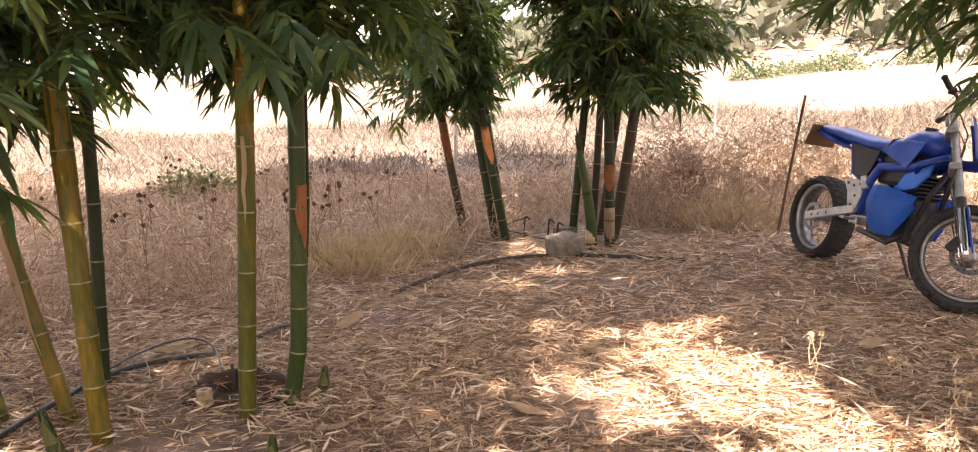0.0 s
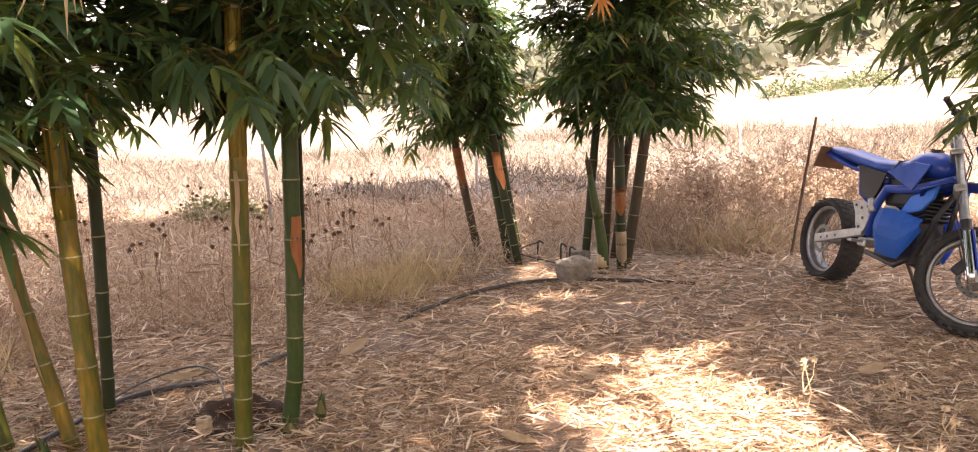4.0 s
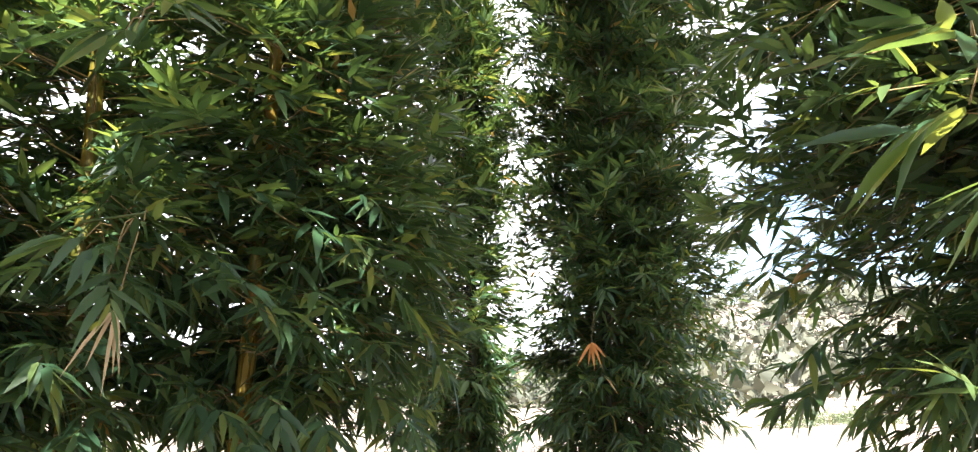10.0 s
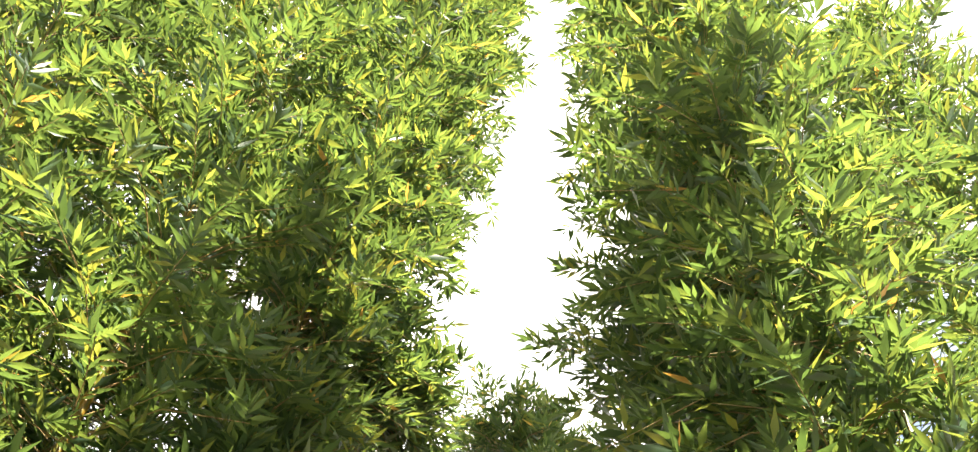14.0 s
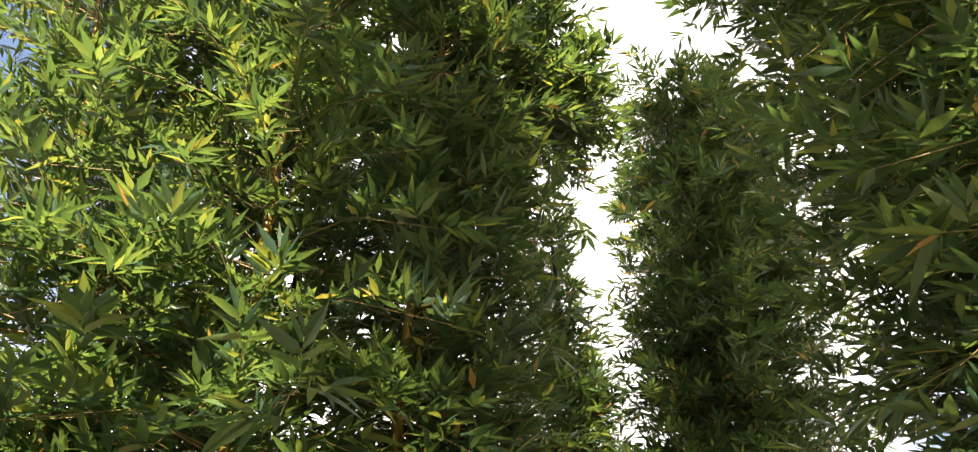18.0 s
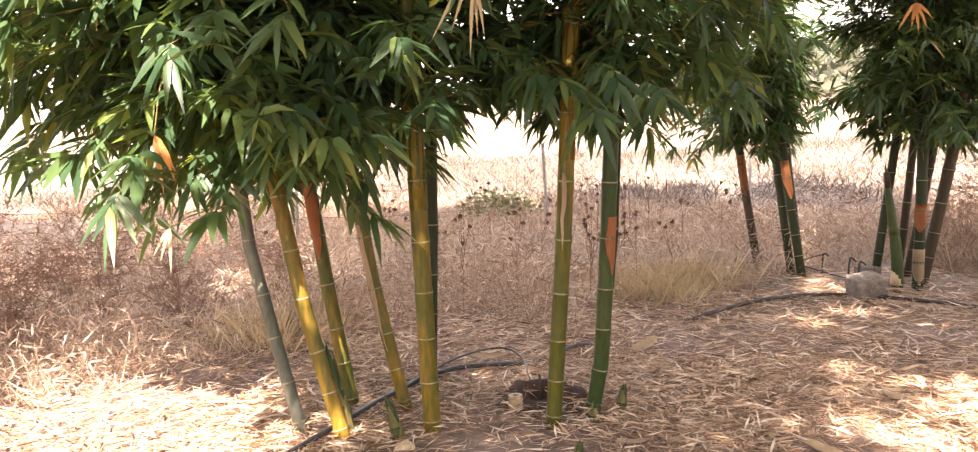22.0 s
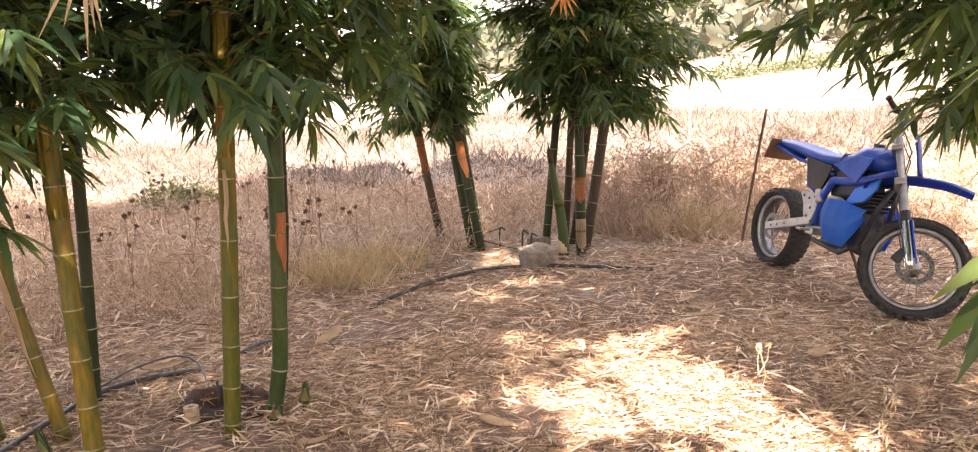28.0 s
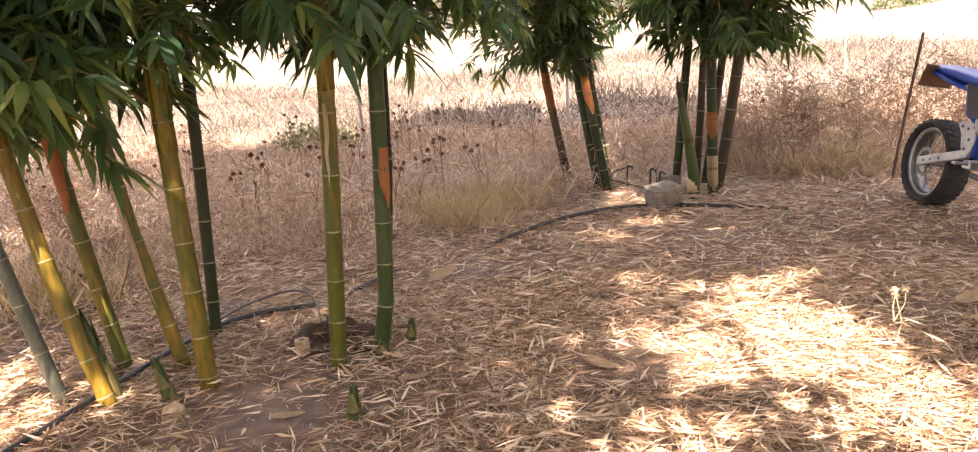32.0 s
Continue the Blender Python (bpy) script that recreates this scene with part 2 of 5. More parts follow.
def box(size, at=(0, 0, 0), turn=(0, 0, 0), bevel=0.0, bm=None):
    bm = bm or bmesh.new()
    made = bmesh.ops.create_cube(bm, size=1, matrix=pose(*at, *turn) @ Matrix.Diagonal((*size, 1)))
    if bevel:
        edges = {e for v in made["verts"] for e in v.link_edges}
        bmesh.ops.bevel(bm, geom=list(edges), offset=bevel, segments=2, profile=0.5, affect="EDGES")
    return bm


def plate(outline, thick, bevel=0.0):
    """A flat outline in x, z made thick along y."""
    bm = bmesh.new()
    f = bm.faces.new([bm.verts.new((x, -thick / 2, z)) for x, z in outline])
    up = bmesh.ops.extrude_face_region(bm, geom=[f])
    bmesh.ops.translate(bm, verts=[v for v in up["geom"] if isinstance(v, bmesh.types.BMVert)], vec=(0, thick, 0))
    if bevel:
        bmesh.ops.bevel(bm, geom=list(bm.edges), offset=bevel, segments=2, profile=0.5, affect="EDGES")
    return bm


def loft(rings, closed=True):
    """A skin over rings of points, each ring of the same count."""
    bm = bmesh.new()
    rows = [[bm.verts.new(p) for p in ring] for ring in rings]
    n = len(rows[0])
    for a, b in zip(rows, rows[1:]):
        for k in range(n if closed else n - 1):
            bm.faces.new((a[k], a[(k + 1) % n], b[(k + 1) % n], b[k]))
    if closed:
        bm.faces.new(rows[0][::-1])
        bm.faces.new(rows[-1])
    return bm


def unit(v):
    return v / np.maximum(np.linalg.norm(v, axis=-1, keepdims=True), 1e-9)


def blades(base, way, flat, length, width, sag, fine=2):
    """Lance-shaped leaves as triangles: each from base along way, its face turned to flat, its tip sagging.
    fine: 2 for a folded leaf with a rounded side, 1 for a folded one, 0 for a plain folded diamond."""
    way, length, width, sag = unit(way), length[:, None], width[:, None], sag[:, None]
    side = unit(np.cross(way, flat))
    up = np.cross(side, way)
    down = np.array([0, 0, -1.0])
    fold = 0.25

    def at(t, w, lift):
        return base + way * length * t + down * length * sag * t * t + side * width * w + up * width * lift
    if fine == 2:
        cols = [at(0, 0, 0), at(.20, -.46, fold * .46), at(.20, 0, 0), at(.20, .46, fold * .46), at(.56, -.42, fold * .42), at(.56, 0, 0), at(.56, .42, fold * .42), at(1, 0, 0)]
        tri = [(0, 1, 2), (0, 2, 3), (1, 4, 5), (1, 5, 2), (2, 5, 6), (2, 6, 3), (4, 7, 5), (5, 7, 6)]
    elif fine == 1:
        cols = [at(0, 0, 0), at(.38, -.5, fold * .5), at(.38, 0, 0), at(.38, .5, fold * .5), at(1, 0, 0)]
        tri = [(0, 1, 2), (0, 2, 3), (1, 4, 2), (2, 4, 3)]
    else:
        cols = [at(0, 0, 0), at(.40, -.5, fold * .5), at(.40, .5, fold * .5), at(1, 0, 0)]
        tri = [(0, 1, 3), (0, 3, 2)]
    verts = np.stack(cols, 1)
    count, per = len(base), len(cols)
    tris = (np.arange(count) * per)[:, None, None] + np.array(tri)[None]
    return verts.reshape(-1, 3), tris.reshape(-1, 3)


def stems(base, way, length, width, sag):
    """Thin bent stalks as three triangles each."""
    way, length, width, sag = unit(way), length[:, None], width[:, None], sag[:, None]
    side = unit(np.cross(way, RNG.normal(0, 1, way.shape)))
    mid = base + way * length * 0.55
    tip = base + way * length - np.array([0, 0, 1.0]) * length * sag + RNG.normal(0, 0.12, way.shape) * length
    verts = np.stack([base - side * width / 2, base + side * width / 2, mid - side * width * .4, mid + side * width * .4, tip], 1)
    tris = (np.arange(len(base)) * 5)[:, None, None] + np.array([(0, 1, 3), (0, 3, 2), (2, 3, 4)])[None]
    return verts.reshape(-1, 3), tris.reshape(-1, 3)


def sprays(at, way, count, length, fine, hang):
    """Leaves fanned about the end of each twig; hang: 1 for twigs whose leaves droop, 0 for those that hold them up."""
    if not len(at):
        return np.zeros((0, 3)), np.zeros((0, 3), int)
    n = len(at)
    each = RNG.integers(count[0], count[1] + 1, n)
    who = np.repeat(np.arange(n), each)
    k = np.concatenate([np.arange(e) for e in each])
    rel = (k + 0.5) / each[who]
    w = unit(way)[who]
    level = unit(np.cross(w, [0, 0, 1.0]) + 1e-6)
    up = np.cross(level, w)
    hand = np.where(k % 2 == 0, 1.0, -1.0)
    spread = np.radians(14 + 52 * (1 - rel) + RNG.normal(0, 9, len(who))) * hand
    leafway = w * np.cos(spread)[:, None] + level * np.sin(spread)[:, None] + up * RNG.normal(-0.15, 0.28, len(who))[:, None] - np.array([0, 0, 1.0]) * (RNG.uniform(-0.10, 0.34, n) * hang + RNG.uniform(-0.34, 0.06, n) * (1 - hang))[who][:, None]
    flat = up + RNG.normal(0, 0.38, (len(who), 3))
    size = length * RNG.uniform(0.62, 1.12, len(who)) * RNG.uniform(0.8, 1.15, n)[who]
    base = at[who] + w * (rel * 0.11 * RNG.uniform(0.8, 1.3, n)[who])[:, None]
    return blades(base, leafway, flat, size, size * RNG.uniform(0.165, 0.25, len(who)), RNG.uniform(0.04, 0.45, len(who)) * hang[who] + RNG.uniform(-0.05, 0.16, len(who)) * (1 - hang[who]), fine)


def threads(starts, ends, sag, r0, r1):
    """Thin three-sided twigs from start to end, in two lengths."""
    mid = (starts + ends) / 2 + np.array([0, 0, 1.0]) * sag[:, None]
    rings = []
    for p, r in ((starts, r0), (mid, (r0 + r1) / 2), (ends, r1)):
        way = unit(ends - starts)
        a = unit(np.cross(way, [0.31, 0.2, 0.93]))
        b = np.cross(way, a)
        rings += [p + r * (math.cos(t) * a + math.sin(t) * b) for t in (0, 2.094, 4.189)]
    verts = np.stack(rings, 1)
    quad = [(k, (k + 1) % 3, (k + 1) % 3 + 3, k + 3) for k in range(3)] + [(k + 3, (k + 1) % 3 + 3, (k + 1) % 3 + 6, k + 6) for k in range(3)]
    return verts.reshape(-1, 3), ((np.arange(len(starts)) * 9)[:, None, None] + np.array(quad)[None]).reshape(-1, 4)


# ---- ground ----
def rise(x, y):
    """Height of the ground."""
    z = 0.09 * np.exp(-((x - 2.5) ** 2 + (y - 8.0) ** 2) / 0.9)
    d = np.hypot(x, y)
    z = z + np.clip((d - 9) / 30, 0, 1) * 0.25 * np.sin(x * 0.31 + 1.2) * np.cos(y * 0.23)
    z = z + 0.034 * np.clip(y - 18, 0, 60) ** 1.0
    hill = np.clip((y - 70 + 0.1 * x) / 160, 0, 1)
    hill = hill * hill * (3 - 2 * hill)
    east = np.clip((x + 30) / 90, 0.12, 1)
    return z + hill * 26 * east * (1 + 0.15 * np.sin(x * 0.045) + 0.1 * np.sin(x * 0.11 + y * 0.05))


def ground_mesh(mat):
    s = np.linspace(-1, 1, 181)
    g = np.sign(s) * (np.abs(s) * 14 + np.abs(s) ** 6 * 900)
    xx, yy = np.meshgrid(g, g + 5)
    zz = rise(xx, yy)
    near = np.exp(-(xx ** 2 + (yy - 5) ** 2) / 150)
    zz = zz + near * 0.018 * (np.sin(xx * 3.1 + yy * 1.7) + np.sin(xx * 1.3 - yy * 2.6) + np.sin(5.3 * xx) * np.cos(4.1 * yy) * 0.6) - 0.012
    # the hollow dug beside the yellow culm
    zz = zz - 0.09 * np.exp(-((xx + 1.58) ** 2 + (yy - 4.86) ** 2) / 0.03)
    n = len(s)
    idx = np.arange(n * n).reshape(n, n)
    quads = np.stack([idx[:-1, :-1], idx[:-1, 1:], idx[1:, 1:], idx[1:, :-1]], -1).reshape(-1, 4)
    return mesh_of("ground", np.stack([xx, yy, zz], -1).reshape(-1, 3), quads, mat, True)


def ground_material():
    m, n, l, b = material("earth_and_stubble", 0.95)
    at = n.new("ShaderNodeTexCoord")
    tex = []
    for sc, det in ((0.55, 5), (9.0, 6), (70.0, 3)):
        t = n.new("ShaderNodeTexNoise")
        t.inputs["Scale"].default_value, t.inputs["Detail"].default_value = sc, det
        l.new(at.outputs["Object"], t.inputs["Vector"])
        tex.append(t)
    earth = ramp(n, [(0.3, (0.08, 0.046, 0.034)), (0.55, (0.165, 0.106, 0.082)), (0.8, (0.32, 0.235, 0.188))])
    straw = ramp(n, [(0.25, (0.14, 0.10, 0.077)), (0.5, (0.215, 0.168, 0.133)), (0.8, (0.33, 0.275, 0.228))])
    l.new(tex[1].outputs["Fac"], earth.inputs["Fac"])
    l.new(tex[2].outputs["Fac"], straw.inputs["Fac"])
    # bare earth about the clumps, dry straw further out
    split = n.new("ShaderNodeSeparateXYZ")
    l.new(at.outputs["Object"], split.inputs["Vector"])
    far = n.new("ShaderNodeMapRange")
    far.inputs["From Min"].default_value, far.inputs["From Max"].default_value = 6.2, 10.5
    l.new(split.outputs["Y"], far.inputs["Value"])
    blend = n.new("ShaderNodeMath")
    blend.operation = "MULTIPLY_ADD"
    blend.inputs[1].default_value, blend.inputs[2].default_value = 0.9, -0.25
    l.new(tex[0].outputs["Fac"], blend.inputs[0])
    add = n.new("ShaderNodeMath")
    add.operation, add.use_clamp = "ADD", True
    l.new(blend.outputs[0], add.inputs[0])
    l.new(far.outputs["Result"], add.inputs[1])
    mix = n.new("ShaderNodeMixRGB")
    l.new(add.outputs[0], mix.inputs["Fac"])
    l.new(earth.outputs["Color"], mix.inputs["Color1"])
    l.new(straw.outputs["Color"], mix.inputs["Color2"])
    l.new(mix.outputs["Color"], b.inputs["Base Color"])
    bp = n.new("ShaderNodeBump")
    bp.inputs["Strength"].default_value, bp.inputs["Distance"].default_value = 0.6, 0.03
    l.new(tex[1].outputs["Fac"], bp.inputs["Height"])
    l.new(bp.outputs["Normal"], b.inputs["Normal"])
    return m


ground = tagged(new("ground", ground_mesh(ground_material())), "brown earth with dry straw running out to a pale field", "ground", kind="structure")


# ---- bamboo ----
def culm_line(base, up, height, bow):
    """The middle line of a culm: straight through base and up, then bowing outwards towards its tip."""
    b, u = Vector((*base, rise(*base) - 0.05)), Vector(up)
    lean = (u - b) / (u.z - b.z)
    pts = []
    for k in range(15):
        z = b.z + (height - b.z) * k / 14
        t = max(0.0, (z - u.z) / max(height - u.z, 0.1))
        p = b + lean * (min(z, u.z) - b.z) + Vector((lean.x, lean.y, 0)) * (z - u.z) * 0.35 * (z > u.z)
        pts.append(Vector((p.x + bow[0] * t * t, p.y + bow[1] * t * t, z)))
    return pts


def along(pts, z):
    for a, b in zip(pts, pts[1:]):
        if z <= b.z:
            return a.lerp(b, (z - a.z) / (b.z - a.z))
    return pts[-1]


def add_culm(clump, pts, r, mat, label, ring_top, step=0.36, cut=None, sheaths=()):
    """One culm with its swollen nodes; the rings below ring_top are pieces of their own."""
    top = cut or pts[-1].z
    z, zs = pts[0].z + 0.10, []
    gap = step * 0.5
    while z < top - 0.05:
        zs.append(z)
        gap = min(gap * 1.13, step * 1.3)
        z += gap * random.uniform(0.88, 1.12)
    line, radii = [pts[0]], [r * 1.04]
    for zn in zs:
        thin = r * max(0.25, 1 - 0.72 * max(0, (zn - 2.0) / 8.0))
        for dz, f in ((-0.03, 1.0), (-0.006, 1.06), (0.006, 1.06), (0.03, 0.985)):
            line.append(along(pts, zn + dz))
            radii.append(thin * f)
    line.append(along(pts, top))
    radii.append(radii[-1] * 0.9)
    culm = part("culm", tube(line, radii, 12 if r > 0.03 else 8), mat, clump, label, smooth=True)
    for zn in zs:
        if zn < ring_top:
            a, b = along(pts, zn - 0.006), along(pts, zn + 0.006)
            part("node", tube([a, a.lerp(b, .3), a.lerp(b, .7), b], [r * 1.03, r * 1.085, r * 1.085, r * 1.03], 12), NODE, culm, smooth=True)
    for z0, z1, a0, a1, mat2, tag in sheaths:
        rows = []
        for i in range(6):
            zz = z0 + (z1 - z0) * i / 5
            c = along(pts, zz)
            wave = 0.12 * math.sin(i * 2.1 + z0 * 7)
            fit_to = 1.0 if a1 - a0 > 300 else (0.12, 0.55, 0.85, 1.0, 1.0, 0.8)[i]
            rows.append([c + Vector((math.cos(a), math.sin(a), 0.03 * math.sin(j * 2.3) * (i in (0, 5)))) * r * 1.06 for j, a in enumerate(radians((a0 + a1) / 2 + (a1 - a0) * fit_to * (k / 7 - 0.5)) + wave for k in range(8))])
        bm = loft(rows, closed=False)
        bmesh.ops.solidify(bm, geom=list(bm.faces), thickness=0.003)
        part("sheath", bm, mat2, culm, tag, smooth=True)
    return culm


def crown(clump, lines, z0, z1, reach, per_metre, leaf, near, lean=(0, 0), thin=0.0, droop=0.5, aside=(0, 0)):
    """Branches from the nodes of the culms between z0 and z1, with sprays of leaves along each.
    reach: rows of height and length of branch. near: below this height the outer leaves are finely shaped.
    aside: how far the crown stands to the side of its culms in x, low down and above 5 m."""
    hs, rs = [h for h, _ in reach], [q for _, q in reach]
    n = int((z1 - z0) * per_metre)
    z = z0 + (z1 - z0) * RNG.random(n)
    which = RNG.integers(0, len(lines), n)
    start = np.array([along(lines[w], h) for w, h in zip(which, z)])
    az = RNG.uniform(0, 2 * math.pi, n)
    long = np.interp(z, hs, rs) * RNG.uniform(0.35, 1.08, n) ** 0.75
    tend = np.clip((z - 1.9) / 1.2, 0, 1)
    out = np.stack([np.cos(az) + lean[0] * tend, np.sin(az) + lean[1] * tend, RNG.normal(0.08, 0.24, n)], -1)
    long = long * np.clip(np.hypot(out[:, 0], out[:, 1]), 0.6, 1.6)
    end = start + unit(out) * long[:, None]
    end[:, 0] += np.interp(z, [2.4, 5.0], aside) * RNG.uniform(0.7, 1.2, n)
    end[:, 2] = np.maximum(end[:, 2] - 0.14 * long ** 2, z0 - droop * RNG.random(n))
    sag = 0.12 * long
    v, f = threads(start, end, sag, 0.006, 0.002)
    tagged(part("branching", mesh_of("branching", v, f, TWIG), None, clump, "thin brown branches"), kind="stuff")
    steps = np.maximum(3, (long / 0.125).astype(int))
    who = np.repeat(np.arange(n), steps)
    t = np.concatenate([(np.arange(q) + 0.7) / q for q in steps]) ** 0.75
    t = np.clip(t, 0.18, 1.0)
    p = start[who] * (1 - t)[:, None] + end[who] * t[:, None]
    p[:, 2] += 4 * sag[who] * t * (1 - t)
    hang = np.clip(1.15 - (p[:, 2] - 1.7) / 1.9, 0.0, 1.0)
    way = unit(out)[who] + RNG.normal(0, 0.55, (len(who), 3)) * np.array([1, 1, 0.7]) + np.array([0, 0, 1.0]) * (0.42 - 0.67 * hang)[:, None]
    keep = RNG.random(len(p)) > thin
    level = np.where(t > 0.62, np.where(p[:, 2] < near, 2, 1), 0)
    made, off = [], 0
    for fine in (2, 1, 0):
        m = keep & (level == fine)
        v, f = sprays(p[m], way[m], (5, 9), leaf, fine, hang[m])
        made.append((v, f + off))
        off += len(v)
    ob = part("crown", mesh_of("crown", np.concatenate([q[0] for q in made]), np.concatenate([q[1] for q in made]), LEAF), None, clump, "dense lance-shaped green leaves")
    return tagged(ob, kind="stuff")


def clump_at(x, y, label):
    return thing("bamboo_clump", pose(0, 0, 0), label, "bamboo", "bamboo clumps")


# the clump of leaning culms
left = clump_at(-2.4, 4.3, "tall bamboo clump of leaning olive culms on bare earth")
L1 = culm_line((-2.015, 4.205), (-2.060, 4.205, 1.70), 15.4, (-0.2, -0.5))
LT = culm_line((-2.346, 4.962), (-2.276, 4.962, 1.395), 15.0, (0.0, 0.2))
L2 = culm_line((-2.295, 4.491), (-2.590, 4.491, 1.207), 11.2, (-0.6, -0.6))
K2 = culm_line((-2.629, 4.449), (-2.854, 4.449, 1.209), 10.2, (-0.9, -0.4))
K1 = culm_line((-2.421, 3.958), (-2.745, 3.958, 1.092), 10.5, (-0.5, -0.8))
K0 = culm_line((-2.711, 4.002), (-2.985, 4.002, 1.010), 5.0, (-0.4, -0.4))
add_culm(left, L1, 0.049, OLIVE, "thick olive-yellow culm", 2.0, sheaths=((1.22, 1.95, -180, 178, TAN, "tan sheath"),))
add_culm(left, LT, 0.036, DEEP, "slim dark green culm", 2.0)
add_culm(left, L2, 0.040, OLIVE, "leaning olive culm with torn pale sheath", 1.7, sheaths=((0.35, 1.1, -130, -70, PALESHEATH, "torn pale sheath"),))
add_culm(left, K2, 0.042, OLIVE, "leaning olive culm", 1.7, sheaths=((0.9, 1.35, -160, -20, SHEATH, "red-brown sheath, painted sun dapple on far culm"),))
add_culm(left, K1, 0.042, OLIVE, "leaning olive culm with a green foot", 1.7)
add_culm(left, K0, 0.036, GREYCULM, "weathered grey culm", 1.3)
crown(left, [L1, L2, K2, K1, LT, L1, K1, LT], 1.72, 15.0, [(1.7, 0.92), (2.1, 1.2), (2.6, 1.6), (4, 1.65), (7, 1.42), (9.6, 1.25), (13.5, 1.1), (15.0, 0.6)], 132, 0.212, 3.9, (0.05, 0.1), droop=0.46)
crown(left, [K2, K1, K0, K0], 1.46, 3.6, [(1.4, 0.75), (1.9, 1.25), (3.6, 1.5)], 140, 0.232, 5.0, (-0.75, -0.35), droop=0.42)

# the pair of upright culms
pair = clump_at(-1.3, 4.6, "bamboo clump with an upright yellow and a green culm")
A = culm_line((-1.394, 4.454), (-1.255, 4.454, 1.80), 15.8, (0.2, -0.3))
B = culm_line((-1.241, 4.724), (-1.105, 4.724, 1.25), 15.4, (0.2, 0.2))
B.insert(1, Vector((-1.172, 4.724, 0.30)))   # its foot bends out of the ground
B2 = culm_line((-1.215, 4.80), (-1.098, 4.80, 0.95), 7.0, (0.2, 0.6))
add_culm(pair, A, 0.044, OLIVE, "upright yellow-olive culm", 2.2, sheaths=((1.46, 2.25, -180, 178, TAN, "tan sheath"), (0.98, 1.4, -100, -70, PALESHEATH, "pale torn strip"),))
add_culm(pair, B, 0.044, GREEN, "green culm with an orange-brown patch", 1.9, sheaths=((0.80, 1.13, -90, 40, SHEATH, "orange-brown sheath, painted sun dapple on far culm"),))
add_culm(pair, B2, 0.013, DEEP, "thin green culm", 1.2)
crown(pair, [A, B, A, B, A, B, B2], 1.70, 15.6, [(1.7, 0.5), (2.3, 0.85), (3.5, 0.82), (5.4, 0.52), (7, 0.8), (10, 0.95), (14, 0.85), (15.6, 0.4)], 130, 0.20, 3.8, (0.0, 0.22), droop=0.36, aside=(0.19, 0.05))

# the two clumps at the far side
far_a = clump_at(-0.2, 9.4, "bamboo clump with three slanting culms at the field's edge")
FA = culm_line((-0.552, 10.0), (-0.761, 10.0, 1.223), 6.5, (-0.4, 0.0))
FB = culm_line((-0.085, 9.15), (-0.340, 9.15, 1.59), 8.3, (-0.1, -0.2))
FC = culm_line((-0.19, 9.34), (-0.385, 9.34, 1.388), 8.0, (-0.1, 0.3))
FD = culm_line((-0.10, 9.9), (-0.27, 9.9, 1.294), 6.8, (-0.1, 0.4))
# the orange wraps on these first two culms are sun dapples put into colour
add_culm(far_a, FA, 0.046, BROWN, "slanting dark culm with a red-brown sun dapple", 1.5, sheaths=((0.75, 1.2, -160, 10, SHEATH, "red-brown sheath, painted sun dapple on far culm"),))
add_culm(far_a, FB, 0.044, DEEP, "green culm with an orange-brown patch", 1.6, sheaths=((0.80, 1.18, -150, 20, SHEATH, "orange-brown sheath, painted sun dapple on far culm"),))
add_culm(far_a, FC, 0.042, DEEP, "dark green culm", 1.5)
add_culm(far_a, FD, 0.038, DEEP, "dark slim culm", 1.5)
crown(far_a, [FA, FB, FC, FD, FB], 1.3, 8.2, [(1.2, 0.42), (2.0, 0.66), (3.5, 0.78), (6, 0.68), (8.2, 0.35)], 175, 0.18, 2.0, droop=0.25, aside=(-0.36, -0.15))

far_c = clump_at(0.9, 9.1, "dense bamboo clump with a column-shaped crown")
C1 = culm_line((0.583, 9.3), (0.761, 9.3, 1.429), 10.2, (-0.2, 0.2))
C2 = culm_line((0.788, 9.274), (0.910, 9.274, 1.329), 10.2, (-0.1, 0.1))
C3 = culm_line((0.924, 8.858), (0.942, 8.858, 1.408), 10.2, (0.0, -0.1))
C4 = culm_line((0.982, 9.1), (1.241, 9.1, 1.316), 10.2, (-0.2, 0.1))
C5 = culm_line((0.886, 9.45), (1.119, 9.45, 1.338), 10.2, (0.0, 0.2))

add_culm(far_c, C1, 0.042, DEEP, "dark green culm", 1.5)
add_culm(far_c, C2, 0.038, BROWN, "brown culm", 1.5)
add_culm(far_c, C3, 0.050, DEEP, "green culm wrapped in pale sheaths at its foot", 1.6, sheaths=((0.02, 0.36, -190, 20, PALESHEATH, "pale beige sheath"), (0.52, 0.78, -190, 10, SHEATH, "brown sheath")))
add_culm(far_c, C4, 0.054, BROWN, "thick dark brown culm", 1.6)
add_culm(far_c, C5, 0.040, BROWN, "dark brown culm", 1.5)
SPEAR = [(0.735, 8.735, -0.05), (0.74, 8.735, 0.10), (0.735, 8.735, 0.25), (0.715, 8.735, 0.45), (0.685, 8.735, 0.65), (0.655, 8.735, 0.85), (0.635, 8.735, 0.98), (0.615, 8.735, 1.16)]
spear = part("young_culm", tube(SPEAR, [0.056, 0.055, 0.052, 0.048, 0.042, 0.034, 0.022, 0.003], 14), GREEN, far_c, "pointed young culm in green-brown sheaths", smooth=True)
